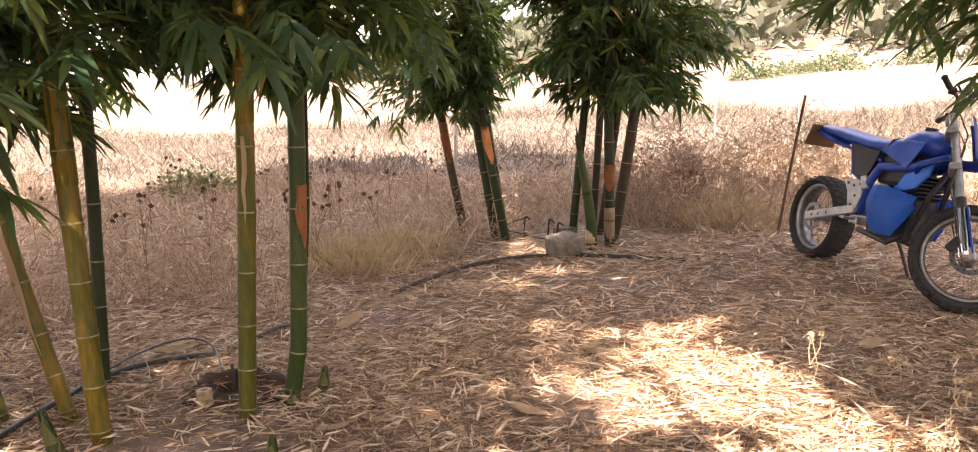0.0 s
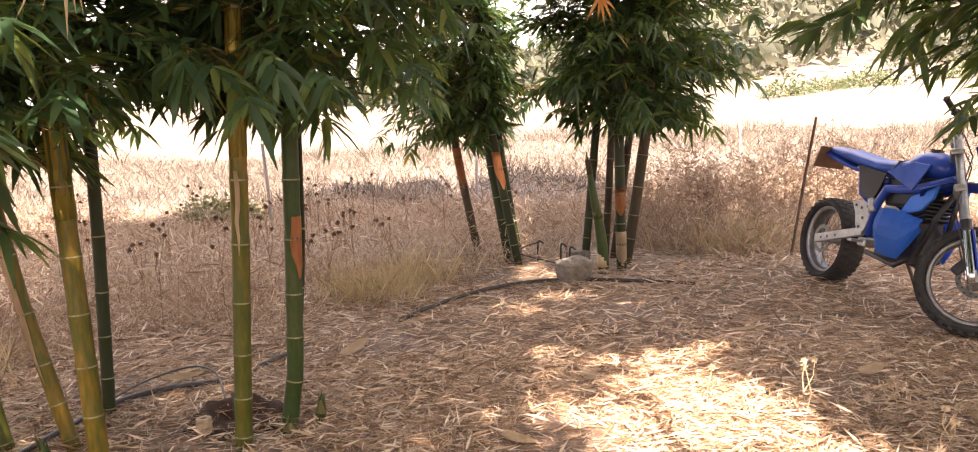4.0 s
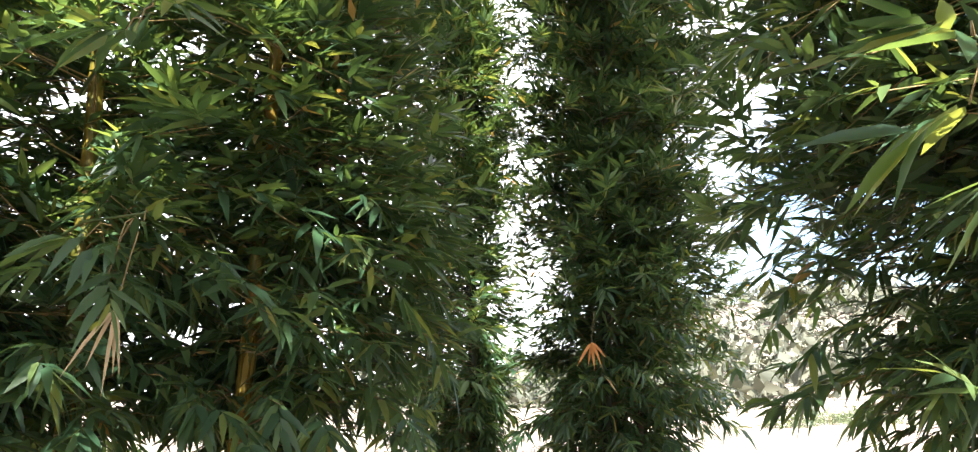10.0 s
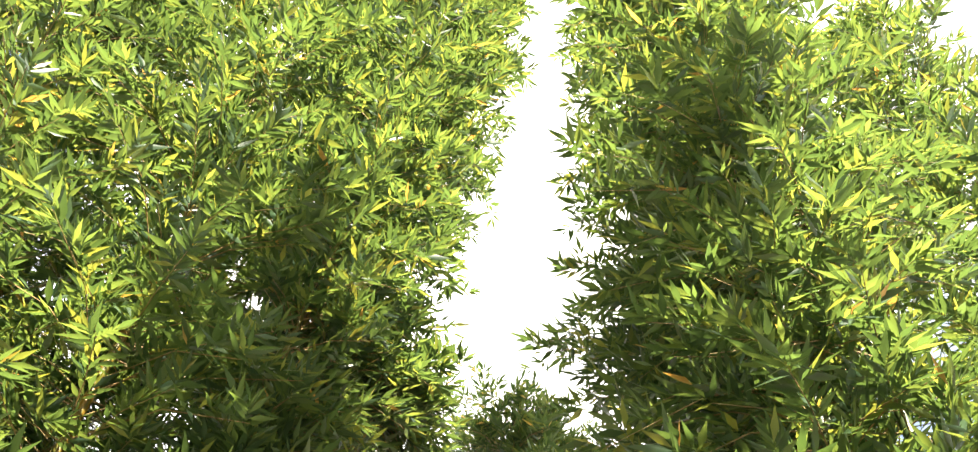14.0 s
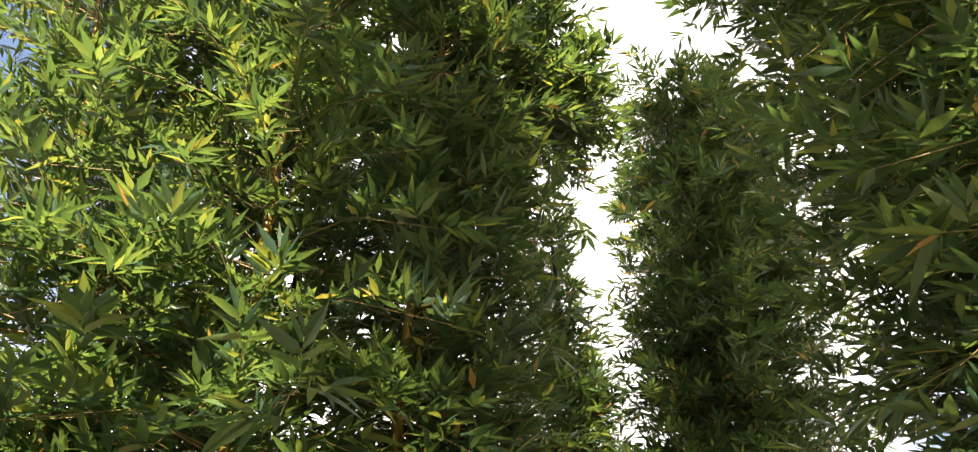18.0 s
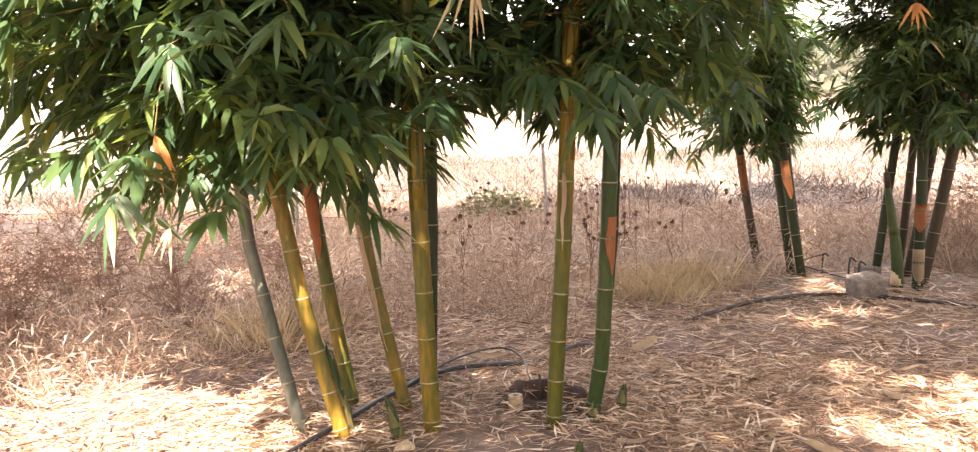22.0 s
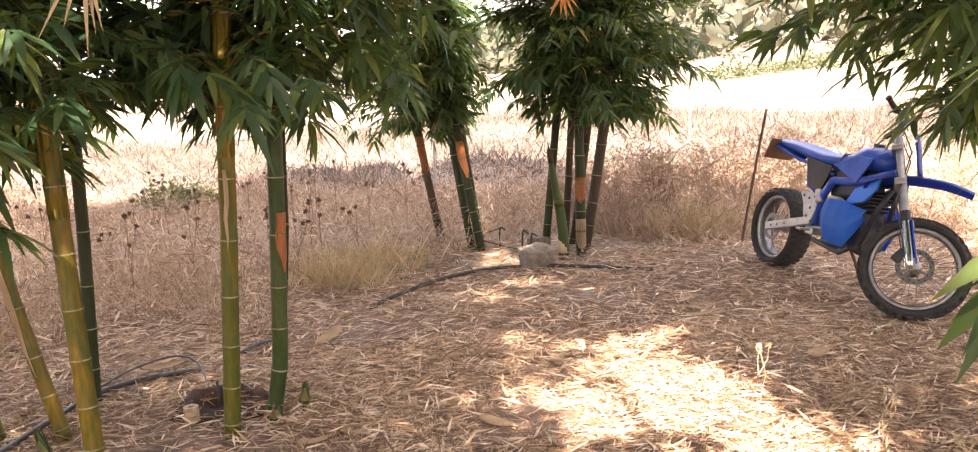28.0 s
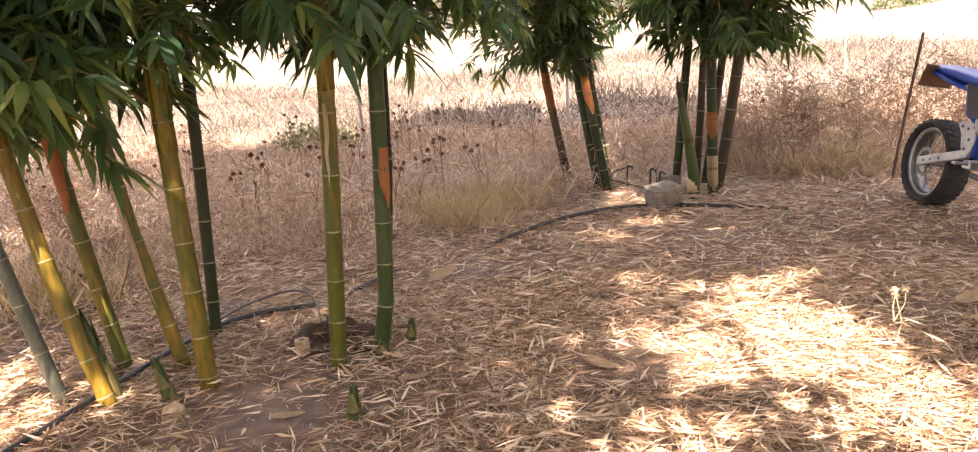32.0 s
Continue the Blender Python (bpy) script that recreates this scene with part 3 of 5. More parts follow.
for (p0, p1), r, m in (((0, 2), 0.058, PALESHEATH), ((3, 4), 0.048, OLIVE), ((5, 7), 0.030, BROWN)):
    part("sheath", tube([Vector(SPEAR[p0]).lerp(Vector(SPEAR[p1]), k) for k in (0.3, 0.5, 0.75)], [r, r * 0.98, r * 0.88], 14), m, spear, "dry sheath", smooth=True)
crown(far_c, [C1, C2, C3, C4, C5], 1.4, 10.2, [(1.3, 0.55), (2.0, 1.0), (3.5, 1.12), (5.5, 1.2), (8, 1.12), (9.8, 0.98), (10.2, 0.75)], 205, 0.20, 2.0, droop=0.25, aside=(0.14, 0.02))

# the clumps beside the camera, whose culms stand out of sight
near_r = clump_at(2.9, 2.6, "tall bamboo clump whose sunlit crown overhangs the clearing")
R1 = culm_line((2.70, 3.05), (2.10, 3.0, 4.2), 16.4, (0.1, 1.2))
R2 = culm_line((3.10, 3.55), (2.55, 3.5, 4.2), 16.0, (-0.4, 1.2))
R3 = culm_line((3.05, 2.95), (2.50, 2.9, 4.2), 15.6, (-0.2, 1.3))
for q in (R1, R2, R3):
    add_culm(near_r, q, 0.05, GREEN, "green culm", 1.9)
crown(near_r, [R1, R2, R3], 2.85, 16.2, [(2.6, 0.7), (3.1, 1.0), (5, 0.95), (6.4, 1.0), (8.4, 1.25), (10, 1.2), (14, 0.9), (16.2, 0.5)], 96, 0.205, 4.0, (-0.12, 0.15), droop=0.25)
R4 = culm_line((3.25, 4.55), (3.0, 4.55, 2.0), 9.5, (-0.6, 0.3))
add_culm(near_r, R4, 0.045, DEEP, "dark green culm", 1.9)
crown(near_r, [R4], 2.0, 8.5, [(1.9, 1.1), (2.6, 1.5), (5.0, 1.35), (8.5, 1.2)], 104, 0.205, 4.0, (-0.25, 0.1), droop=0.42, aside=(-0.1, -0.1))
crown(near_r, [R4], 3.1, 4.7, [(3.0, 0.9), (4.7, 1.1)], 64, 0.205, 4.0, (-0.3, 0.15), droop=0.12, aside=(-0.45, -0.4))
crown(near_r, [R4], 1.5, 2.2, [(1.4, 0.5), (2.2, 0.8)], 120, 0.20, 4.0, droop=0.08, aside=(-0.42, -0.42))


def side_shoot(clump, base, tip, tufts, leaf):
    """A thin shoot from base to tip, with single sprays of large leaves at given places near it."""
    a, b = Vector(base), Vector(tip)
    part("side_shoot", tube([a, a.lerp(b, 0.5) + Vector((0, 0, 0.06)), b], [0.008, 0.006, 0.004], 6), GREEN, clump, "thin green side shoot", smooth=True)
    at = np.array([t[:3] for t in tufts], float)
    way = np.array([t[3:6] for t in tufts], float)
    root = np.array([tuple(a.lerp(b, t[6])) for t in tufts])
    v, f = threads(root, at, np.full(len(at), 0.03), 0.004, 0.002)
    tagged(part("branching", mesh_of("branching", v, f, TWIG), None, clump, "thin brown twigs"), kind="stuff")
    v, f = sprays(at, way, (7, 10), leaf, 2, np.array([t[7] for t in tufts], float))
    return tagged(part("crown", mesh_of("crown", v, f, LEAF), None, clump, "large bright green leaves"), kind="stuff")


side_shoot(near_r, (2.05, 2.1, 2.2), (1.15, 1.55, 2.62), [
    (1.12, 1.50, 2.60, -1.0, -0.25, 0.15, 1.0, 0.2), (1.20, 1.50, 2.66, -0.2, -0.3, 1.0, 0.9, 0.1), (1.16, 1.62, 2.50, -0.7, 0.2, -0.3, 0.95, 0.6),
    (1.32, 1.68, 2.58, -0.3, -0.8, 0.2, 0.75, 0.4), (1.34, 1.75, 2.42, -0.7, -0.3, -0.4, 0.7, 0.8), (1.50, 1.80, 2.56, -0.1, -0.6, 0.5, 0.55, 0.3)], 0.22)
side_shoot(near_r, (2.15, 2.1, 1.8), (1.20, 1.80, 1.86), [
    (1.22, 1.80, 1.80, -1.0, -0.1, -0.1, 1.0, 0.7), (1.24, 1.80, 1.66, -0.8, 0.2, -0.7, 0.95, 1.0), (1.26, 1.86, 1.92, -0.7, -0.2, 0.3, 0.85, 0.5),
    (1.28, 1.90, 1.56, -0.5, 0.3, -0.9, 0.8, 1.0), (1.38, 1.92, 1.76, -0.4, -0.6, -0.3, 0.7, 0.8), (1.22, 1.80, 1.46, -0.5, -0.2, -0.9, 0.9, 1.0), (1.20, 1.85, 1.34, -0.4, -0.1, -1.0, 0.9, 1.0)], 0.21)
side_shoot(left, (-1.55, 3.1, 3.1), (-0.85, 2.25, 3.1), [
    (-0.84, 2.24, 3.06, 0.9, -0.4, -0.1, 1.0, 0.5), (-0.95, 2.30, 3.00, -0.5, -0.7, -0.2, 0.9, 0.6), (-1.05, 2.42, 3.04, -0.9, -0.2, -0.1, 0.8, 0.6), (-0.9, 2.30, 3.16, 0.1, -0.5, 0.8, 0.9, 0.1)], 0.21)
side_shoot(left, (-1.75, 3.2, 2.45), (-1.0, 2.6, 2.5), [
    (-1.0, 2.58, 2.46, 0.9, -0.3, 0.1, 1.0, 0.6), (-1.10, 2.62, 2.40, -0.2, -0.9, -0.3, 0.9, 0.8), (-1.25, 2.70, 2.44, -0.9, -0.3, -0.1, 0.75, 0.7), (-1.42, 2.8, 2.36, -0.8, -0.5, -0.3, 0.5, 0.9), (-1.12, 2.62, 2.3, 0.3, -0.3, -0.9, 0.9, 1.0)], 0.21)

mid_r = clump_at(4.6, 3.7, "bamboo clump with a loose hanging crown beside the motorcycle")
M1 = culm_line((4.5, 3.7), (4.4, 3.75, 1.8), 13.6, (0.2, 0.1))
M2 = culm_line((4.8, 4.0), (4.7, 4.1, 1.8), 12.6, (0.1, 0.0))
M3 = culm_line((4.6, 3.4), (4.5, 3.4, 1.8), 12.2, (0.2, 0.1))
for q in (M1, M2, M3):
    add_culm(mid_r, q, 0.048, DEEP, "dark green culm", 1.9)
crown(mid_r, [M1, M2, M3], 1.85, 13.4, [(1.7, 1.2), (2.5, 1.95), (4.5, 1.7), (7, 1.3), (11, 0.95), (13.3, 0.3)], 46, 0.21, 3.0, (-0.15, 0.0), droop=0.4)

# unseen clumps added beside and behind the camera to block the sun: culm feet, height, foot and reach of the crown, how
# far the tips bow, branches to the metre, and length of leaf
SHADE_CLUMPS = ((0.1, -2.0, 9.1, 3.6, 0.64, 0.0, 0.2, 30, 0.42), (0.12, -2.5, 13.4, 10.5, 0.62, 0.0, 0.2, 30, 0.42), (2.8, -2.5, 22.0, 16.8, 1.15, 0.0, 0.3, 20, 0.42), (-1.15, -2.1, 8.3, 4.0, 0.6, 0.0, 0.2, 36, 0.38), (1.18, -2.3, 12.8, 7.95, 0.7, 0.1, 0.2, 30, 0.36), (3.3, -2.0, 8.0, 4.6, 0.68, 0.0, 0.2, 34, 0.42),
          (2.05, -2.7, 5.3, 2.9, 1.0, 0.0, 0.1, 56, 0.42), (-4.9, -2.0, 16.5, 4.0, 1.1, 0.0, 0.3, 17, 0.4), (-6.6, -2.2, 16.5, 4.0, 1.4, 0.0, 0.3, 14, 0.4),
          (-8.8, -1.8, 16.5, 4.0, 1.5, 0.0, 0.3, 14, 0.4), (-11.2, -1.6, 16, 4.0, 1.5, 0.0, 0.3, 14, 0.4), (-13.6, -1.6, 16, 4.0, 1.5, 0.0, 0.3, 14, 0.4), (4.9, -0.9, 9.0, 4.0, 1.2, 0.0, 0.4, 24, 0.3))
for bx, by, tall, low, wide, bow_x, bow_y, thick, leaf in SHADE_CLUMPS:
    shade = clump_at(bx, by, "unseen bamboo clump added to shade the clearing")
    own = [culm_line((bx + dx, by + dy), (bx + dx * 1.3, by + dy * 1.3, 1.8), tall, (dx + bow_x, dy + bow_y)) for dx, dy in ((0.25, 0.1), (-0.2, 0.2), (0.0, -0.25))]
    for q in own:
        add_culm(shade, q, 0.05, OLIVE, "olive culm", 1.5)
    crown(shade, own, low, tall, [(low - 0.2, wide * 0.7), (low + 0.8, wide), (tall - 1, wide * 0.9), (tall, wide * 0.6)], thick, leaf, 0.0)


# ---- litter and dry grass ----
def litter(n, xr, yr, size, lift):
    x, y = RNG.uniform(*xr, n), RNG.uniform(*yr, n)
    # little lies on the bare earth about the culms
    swept = np.exp(-((x + 1.6) / 0.95) ** 2 - ((y - 3.95) / 0.85) ** 2) + np.exp(-((x - 0.6) / 1.2) ** 2 - ((y - 9.2) / 0.7) ** 2) + 1.2 * np.exp(-((x + 1.58) / 0.22) ** 2 - ((y - 4.86) / 0.2) ** 2)
    ok = RNG.random(n) > 0.9 * swept
    x, y, n = x[ok], y[ok], int(ok.sum())
    p = np.stack([x, y, rise(x, y) + RNG.uniform(0.004, lift, n)], -1)
    a = RNG.uniform(0, 2 * math.pi, n)
    way = np.stack([np.cos(a), np.sin(a), RNG.normal(0.02, 0.16, n)], -1)
    flat = np.stack([RNG.normal(0, .8, n), RNG.normal(0, .8, n), np.ones(n)], -1)
    size = RNG.uniform(*size, n)
    return blades(p, way, flat, size, size * np.where(RNG.random(n) < 0.45, RNG.uniform(0.02, 0.04, n), RNG.uniform(0.05, 0.11, n)), RNG.uniform(-0.06, 0.04, n), 0)


v, f = litter(120000, (-3.4, 3.6), (2.4, 6.0), (0.035, 0.17), 0.03)
v2, f2 = litter(62000, (-4.4, 5.0), (6.0, 9.8), (0.05, 0.19), 0.035)
v3, f3 = litter(9000, (-6.0, -3.4), (2.4, 6.0), (0.05, 0.19), 0.035)
v4, f4 = litter(17000, (-5.5, 6.0), (-3.5, 2.4), (0.08, 0.24), 0.03)
v3, f3 = np.concatenate([v3, v4]), np.concatenate([f3, f4 + len(v3)])
v2, f2 = np.concatenate([v2, v3]), np.concatenate([f2, f3 + len(v2)])
v, f = np.concatenate([v, v2]), np.concatenate([f, f2 + len(v)])
tagged(new("leaf_litter", mesh_of("leaf_litter", v, f, LITTER)), "dry fallen bamboo leaves covering the brown ground", "leaf litter", kind="stuff")


def bare(x, y):
    """Where no tall grass grows: the clearing and the strip of clumps."""
    edge = 6.3 + 0.45 * np.sin(x * 1.7) + np.where(x > -1.7, 2.9 + 0.35 * np.sin(x * 2.3), 0) - np.where(x < -3.0, np.clip((-3.0 - x) * 1.3, 0, 3.3), 0)
    edge = np.where(x > 3.4, 8.4, edge)
    return y < edge


def grass(n, xr, yr, tall, wide):
    x, y = RNG.uniform(*xr, n), RNG.uniform(*yr, n)
    ok = ~bare(x, y)
    x, y = x[ok], y[ok]
    n = len(x)
    p = np.stack([x, y, rise(x, y) - 0.02], -1)
    way = np.stack([RNG.normal(0, .85, n), RNG.normal(0, .85, n), np.ones(n)], -1)
    patch = 0.65 + 0.5 * np.sin(x * 0.9 + 1.3) * np.sin(y * 0.7) + 0.25 * np.sin(x * 2.9 + y * 2.1)
    h = RNG.uniform(*tall, n) * np.clip(patch, 0.35, 1.3)
    return stems(p, way, h, np.full(n, wide) * RNG.uniform(0.5, 1.4, n), RNG.uniform(0.0, 0.7, n))


def fluff(n, xr, yr, tall, size):
    """Small dry side shoots and seed scales in the grass."""
    x, y = RNG.uniform(*xr, n), RNG.uniform(*yr, n)
    ok = ~bare(x, y)
    x, y = x[ok], y[ok]
    n = len(x)
    patch = np.clip(0.65 + 0.5 * np.sin(x * 0.9 + 1.3) * np.sin(y * 0.7) + 0.25 * np.sin(x * 2.9 + y * 2.1), 0.35, 1.3)
    p = np.stack([x, y, rise(x, y) + tall * patch * RNG.uniform(0.1, 1.0, n)], -1)
    length = RNG.uniform(*size, n)
    return stems(p, RNG.normal(0, 1, (n, 3)) + np.array([0, 0, 0.3]), length, length * 0.07, RNG.uniform(0, .3, n))


grown = [grass(92000, (-12, 8), (3.5, 15), (0.12, 0.74), 0.0044), fluff(48000, (-9, 6), (4, 13), 0.55, (0.05, 0.18)), grass(17000, (-15, 9), (12.3, 16.3), (0.3, 0.85), 0.009), grass(13000, (1.2, 6.5), (9.3, 12.5), (0.55, 1.15), 0.0042)]
v, f = np.concatenate([q[0] for q in grown]), np.concatenate([q[1] + sum(len(w[0]) for w in grown[:k]) for k, q in enumerate(grown)])
tagged(new("dry_grass", mesh_of("dry_grass", v, f, STRAW)), "tall pinkish-beige dry grass at the field's edge", "grass", kind="stuff")
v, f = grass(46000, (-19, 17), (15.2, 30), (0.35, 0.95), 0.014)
tagged(new("field_grass", mesh_of("field_grass", v, f, SHADESTRAW)), "dry grass of the open field, coloured darker in place of shade", "grass", kind="stuff")
for gx, gy, gr, count in ((-1.35, 7.75, 0.26, 420), (-1.0, 8.35, 0.2, 260), (-3.9, 5.6, 0.3, 350), (2.2, 9.4, 0.35, 450)):
    px, py = gx + RNG.normal(0, gr, count), gy + RNG.normal(0, gr * .7, count)
    v, f = blades(np.stack([px, py, rise(px, py)], -1), np.stack([RNG.normal(0, .34, count), RNG.normal(0, .34, count), np.ones(count)], -1), RNG.normal(0, 1, (count, 3)), RNG.uniform(.22, .62, count), np.full(count, .005), RNG.uniform(.0, .3, count), 0)
    tagged(new("grass_tussock", mesh_of("grass_tussock", v, f, GOLD)), "golden tussock of dry grass", "grass", "tussocks", "stuff")


# ---- fence, rod, hoses, stones ----
RUST = mottled("rusty_iron", [(0.3, (0.07, 0.045, 0.035)), (0.7, (0.17, 0.10, 0.07))], 20, 0.8, 0.3, bump=0.3)
POST = mottled("grey_post", [(0.3, (0.22, 0.19, 0.18)), (0.7, (0.38, 0.34, 0.32))], 15, 0.7, 0.2, bump=0.3)
BLACKHOSE = mottled("black_polythene", [(0.3, (0.012, 0.012, 0.014)), (0.7, (0.05, 0.048, 0.05))], 25, 0.5, bump=0.1)
DUSTHOSE = mottled("dusty_hose", [(0.3, (0.016, 0.014, 0.013)), (0.7, (0.065, 0.051, 0.044))], 14, 0.7, bump=0.2)
CONCRETE = mottled("rough_block", [(0.25, (0.075, 0.060, 0.046)), (0.5, (0.17, 0.142, 0.112)), (0.75, (0.32, 0.275, 0.225))], 16, 0.95, bump=1.0, fine=70)
SOIL = mottled("dark_soil", [(0.3, (0.03, 0.014, 0.009)), (0.7, (0.075, 0.038, 0.024))], 14, 0.95, bump=0.8, fine=40)
CUTWOOD = mottled("cut_bamboo", [(0.3, (0.24, 0.16, 0.09)), (0.7, (0.48, 0.37, 0.24))], 30, 0.8, bump=0.2)
PEBBLE = mottled("pebble", [(0.3, (0.34, 0.28, 0.22)), (0.7, (0.66, 0.60, 0.53))], 20, 0.9, bump=0.4, each=0.5)
SHOOTSKIN = mottled("shoot_skin", [(0.25, (0.10, 0.10, 0.03)), (0.5, (0.20, 0.18, 0.06)), (0.75, (0.36, 0.25, 0.12))], 14, 0.7, bump=0.4, stretch=(1, 1, 0.4))


def line_thing(name, pts, r, mat, label, category, sides=8):
    """A hose or rod laid through points, rounded between them."""
    p = [Vector(q) for q in pts]
    fine = []
    for i in range(len(p) - 1):
        a, b, c, d = p[max(i - 1, 0)], p[i], p[i + 1], p[min(i + 2, len(p) - 1)]
        for k in range(6):
            t = k / 6
            fine.append(0.5 * (2 * b + (c - a) * t + (2 * a - 5 * b + 4 * c - d) * t * t + (3 * b - a - 3 * c + d) * t ** 3))
    fine.append(p[-1])
    return tagged(part(name, tube(fine, r, sides), mat, None, smooth=True), label, category)


line_thing("hose", [(-2.60, 3.2, 0.03), (-2.555, 3.66, 0.03), (-2.51, 4.14, 0.035), (-2.46, 4.6, 0.04), (-2.36, 5.06, 0.045), (-2.14, 5.31, 0.045), (-1.97, 5.43, 0.03), (-1.83, 5.62, 0.0), (-1.70, 5.83, 0.03), (-1.62, 6.02, 0.03), (-1.55, 6.2, -0.02)], 0.017, BLACKHOSE, "black irrigation hose winding between the culms", "hose")
line_thing("drip_line", [(-2.45, 4.62, 0.03), (-2.36, 4.95, 0.08), (-2.24, 5.30, 0.11), (-2.05, 5.50, 0.12), (-1.88, 5.42, 0.09), (-1.74, 5.15, 0.04), (-1.66, 5.0, 0.01)], 0.006, BLACKHOSE, "thin black drip line arching over the ground", "hose", 6)
line_thing("hose", [(-0.98, 6.95, 0.01), (-0.80, 7.25, 0.035), (-0.45, 7.75, 0.045), (-0.08, 8.08, 0.04), (0.30, 8.22, 0.03), (0.60, 8.15, 0.035), (1.0, 7.95, 0.045), (1.45, 7.76, 0.04)], 0.017, DUSTHOSE, "dusty dark hose held down by a stone block", "hose")
line_thing("pipe", [(-0.33, 3.235, 0.03), (-0.1, 3.23, 0.035), (0.12, 3.22, 0.03)], 0.011, BLACKHOSE, "short black pipe lying in the leaf litter", "pipe")
line_thing("stick", [(0.13, 3.225, 0.03), (0.4, 3.235, 0.035), (0.62, 3.215, 0.03)], 0.013, CUTWOOD, "pale dry stick lying in the leaf litter", "stick")
line_thing("iron_rod", [(2.48, 8.62, 0.0), (2.605, 8.62, 0.70), (2.735, 8.62, 1.38)], 0.014, RUST, "rusty iron rod leaning in dry grass", "rod")
for hx, hy, hh in ((0.33, 9.0, 0.24), (0.42, 9.02, 0.20), (0.10, 9.5, 0.2)):
    line_thing("drip_stake", [(hx, hy, -0.02), (hx + 0.005, hy, hh * 0.6), (hx + 0.02, hy - 0.01, hh), (hx + 0.07, hy - 0.02, hh * 0.85)], 0.010, BLACKHOSE, "black drip stake stuck in the earth", "stake", 6)
line_thing("drip_stake", [(-1.61, 4.92, -0.06), (-1.60, 4.92, 0.06), (-1.605, 4.92, 0.13)], 0.009, BLACKHOSE, "black drip stake stuck in the earth", "stake", 6)
line_thing("drip_line", [(0.35, 9.02, 0.03), (0.15, 9.3, 0.03), (-0.12, 9.55, 0.09), (0.15, 9.75, 0.16)], 0.008, BLACKHOSE, "thin black drip line among the culms", "hose", 6)

fence = thing("fence", pose(0, 0, 0), "wire fence on thin grey iron posts in dry grass", "fence")
run = [(-11.8, 4.4), (-9.1, 7.2), (-6.4, 10.0), (-3.75, 12.8), (-0.95, 15.4), (1.9, 18.1), (4.7, 20.8), (7.5, 23.5)]
for i, (px, py) in enumerate(run):
    z = float(rise(px, py))
    part("post", tube([(px, py, z - 0.2), (px + 0.02 * (-1) ** i, py, z + 0.6), (px + 0.05 * (-1) ** i, py, z + 1.28)], 0.026, 8), POST, fence, "thin grey iron post")
for h in (0.45, 0.8, 1.12):
    pts = []
    for (ax, ay), (cx, cy) in zip(run, run[1:]):
        for k in range(6):
            t = k / 6
            x, y = ax + (cx - ax) * t, ay + (cy - ay) * t
            pts.append((x, y, float(rise(x, y)) + h - 0.10 * 4 * t * (1 - t)))
    part("wire", tube(pts, 0.0025, 4), RUST, fence, "sagging rusty wire")


def chunk(name, m, size, mat, label, category, seed, sub=2, parent=None):
    """A broken lump: a box of that size with knocked-off corners."""
    bm = box(size, bevel=min(size) * 0.07)
    bmesh.ops.subdivide_edges(bm, edges=list(bm.edges), cuts=sub, use_grid_fill=True)
    for v in bm.verts:
        v.co += Vector(noise.noise_vector(v.co * (2.2 / max(size)) + Vector((seed, 0, 0)))) * min(size) * 0.13
        v.co += Vector(noise.noise_vector(v.co * (9 / max(size)) + Vector((seed, 3, 0)))) * min(size) * 0.05
    ob = part(name, bm, mat, parent, smooth=True)
    ob.matrix_world = m
    return tagged(ob, label, category)


chunk("stone_block", pose(0.44, 8.22, 0.09, 7, -5, 24), (0.28, 0.24, 0.25), CONCRETE, "rough beige stone block lying on the hose", "stone", 3.0, 3)
chunk("stone", pose(0.52, 9.25, 0.05, 0, 5, 50), (0.22, 0.16, 0.14), CONCRETE, "grey stone among the bamboo culms", "stone", 8.0)
rows = []
for r, z in ((0.015, -0.055), (0.06, -0.05), (0.10, -0.01), (0.135, 0.03), (0.17, 0.035), (0.21, 0.01), (0.27, -0.03)):
    rows.append([(-1.57 + 1.25 * r * math.cos(a) * (1 + 0.15 * math.sin(3 * a + 1)), 4.90 + r * math.sin(a) * (1 + 0.12 * math.cos(2 * a)), z + max(z, 0) * (0.9 * math.sin(a) + 0.3 * math.sin(5 * a + r * 40)) + 0.006 * math.sin(9 * a + r * 90)) for a in (k * math.pi / 14 for k in range(28))])
tagged(part("soil_mound", loft(rows), SOIL, None, smooth=True), "crumbly dark red-brown soil round a dug hole", "soil")
rows = [[(-2.0 + r * math.cos(a) * (1 + 0.12 * math.sin(2 * a + z * 30)), 3.80 + 0.85 * r * math.sin(a), z + 0.012 * math.sin(a + 1)) for a in (k * math.pi / 7 for k in range(14))] for r, z in ((0.052, -0.03), (0.058, 0.0), (0.05, 0.02), (0.054, 0.035), (0.045, 0.055), (0.03, 0.068), (0.006, 0.072))]
tagged(part("root_knob", loft(rows), CUTWOOD, None, smooth=True), "beige cut bamboo knob on bare earth", "stump")
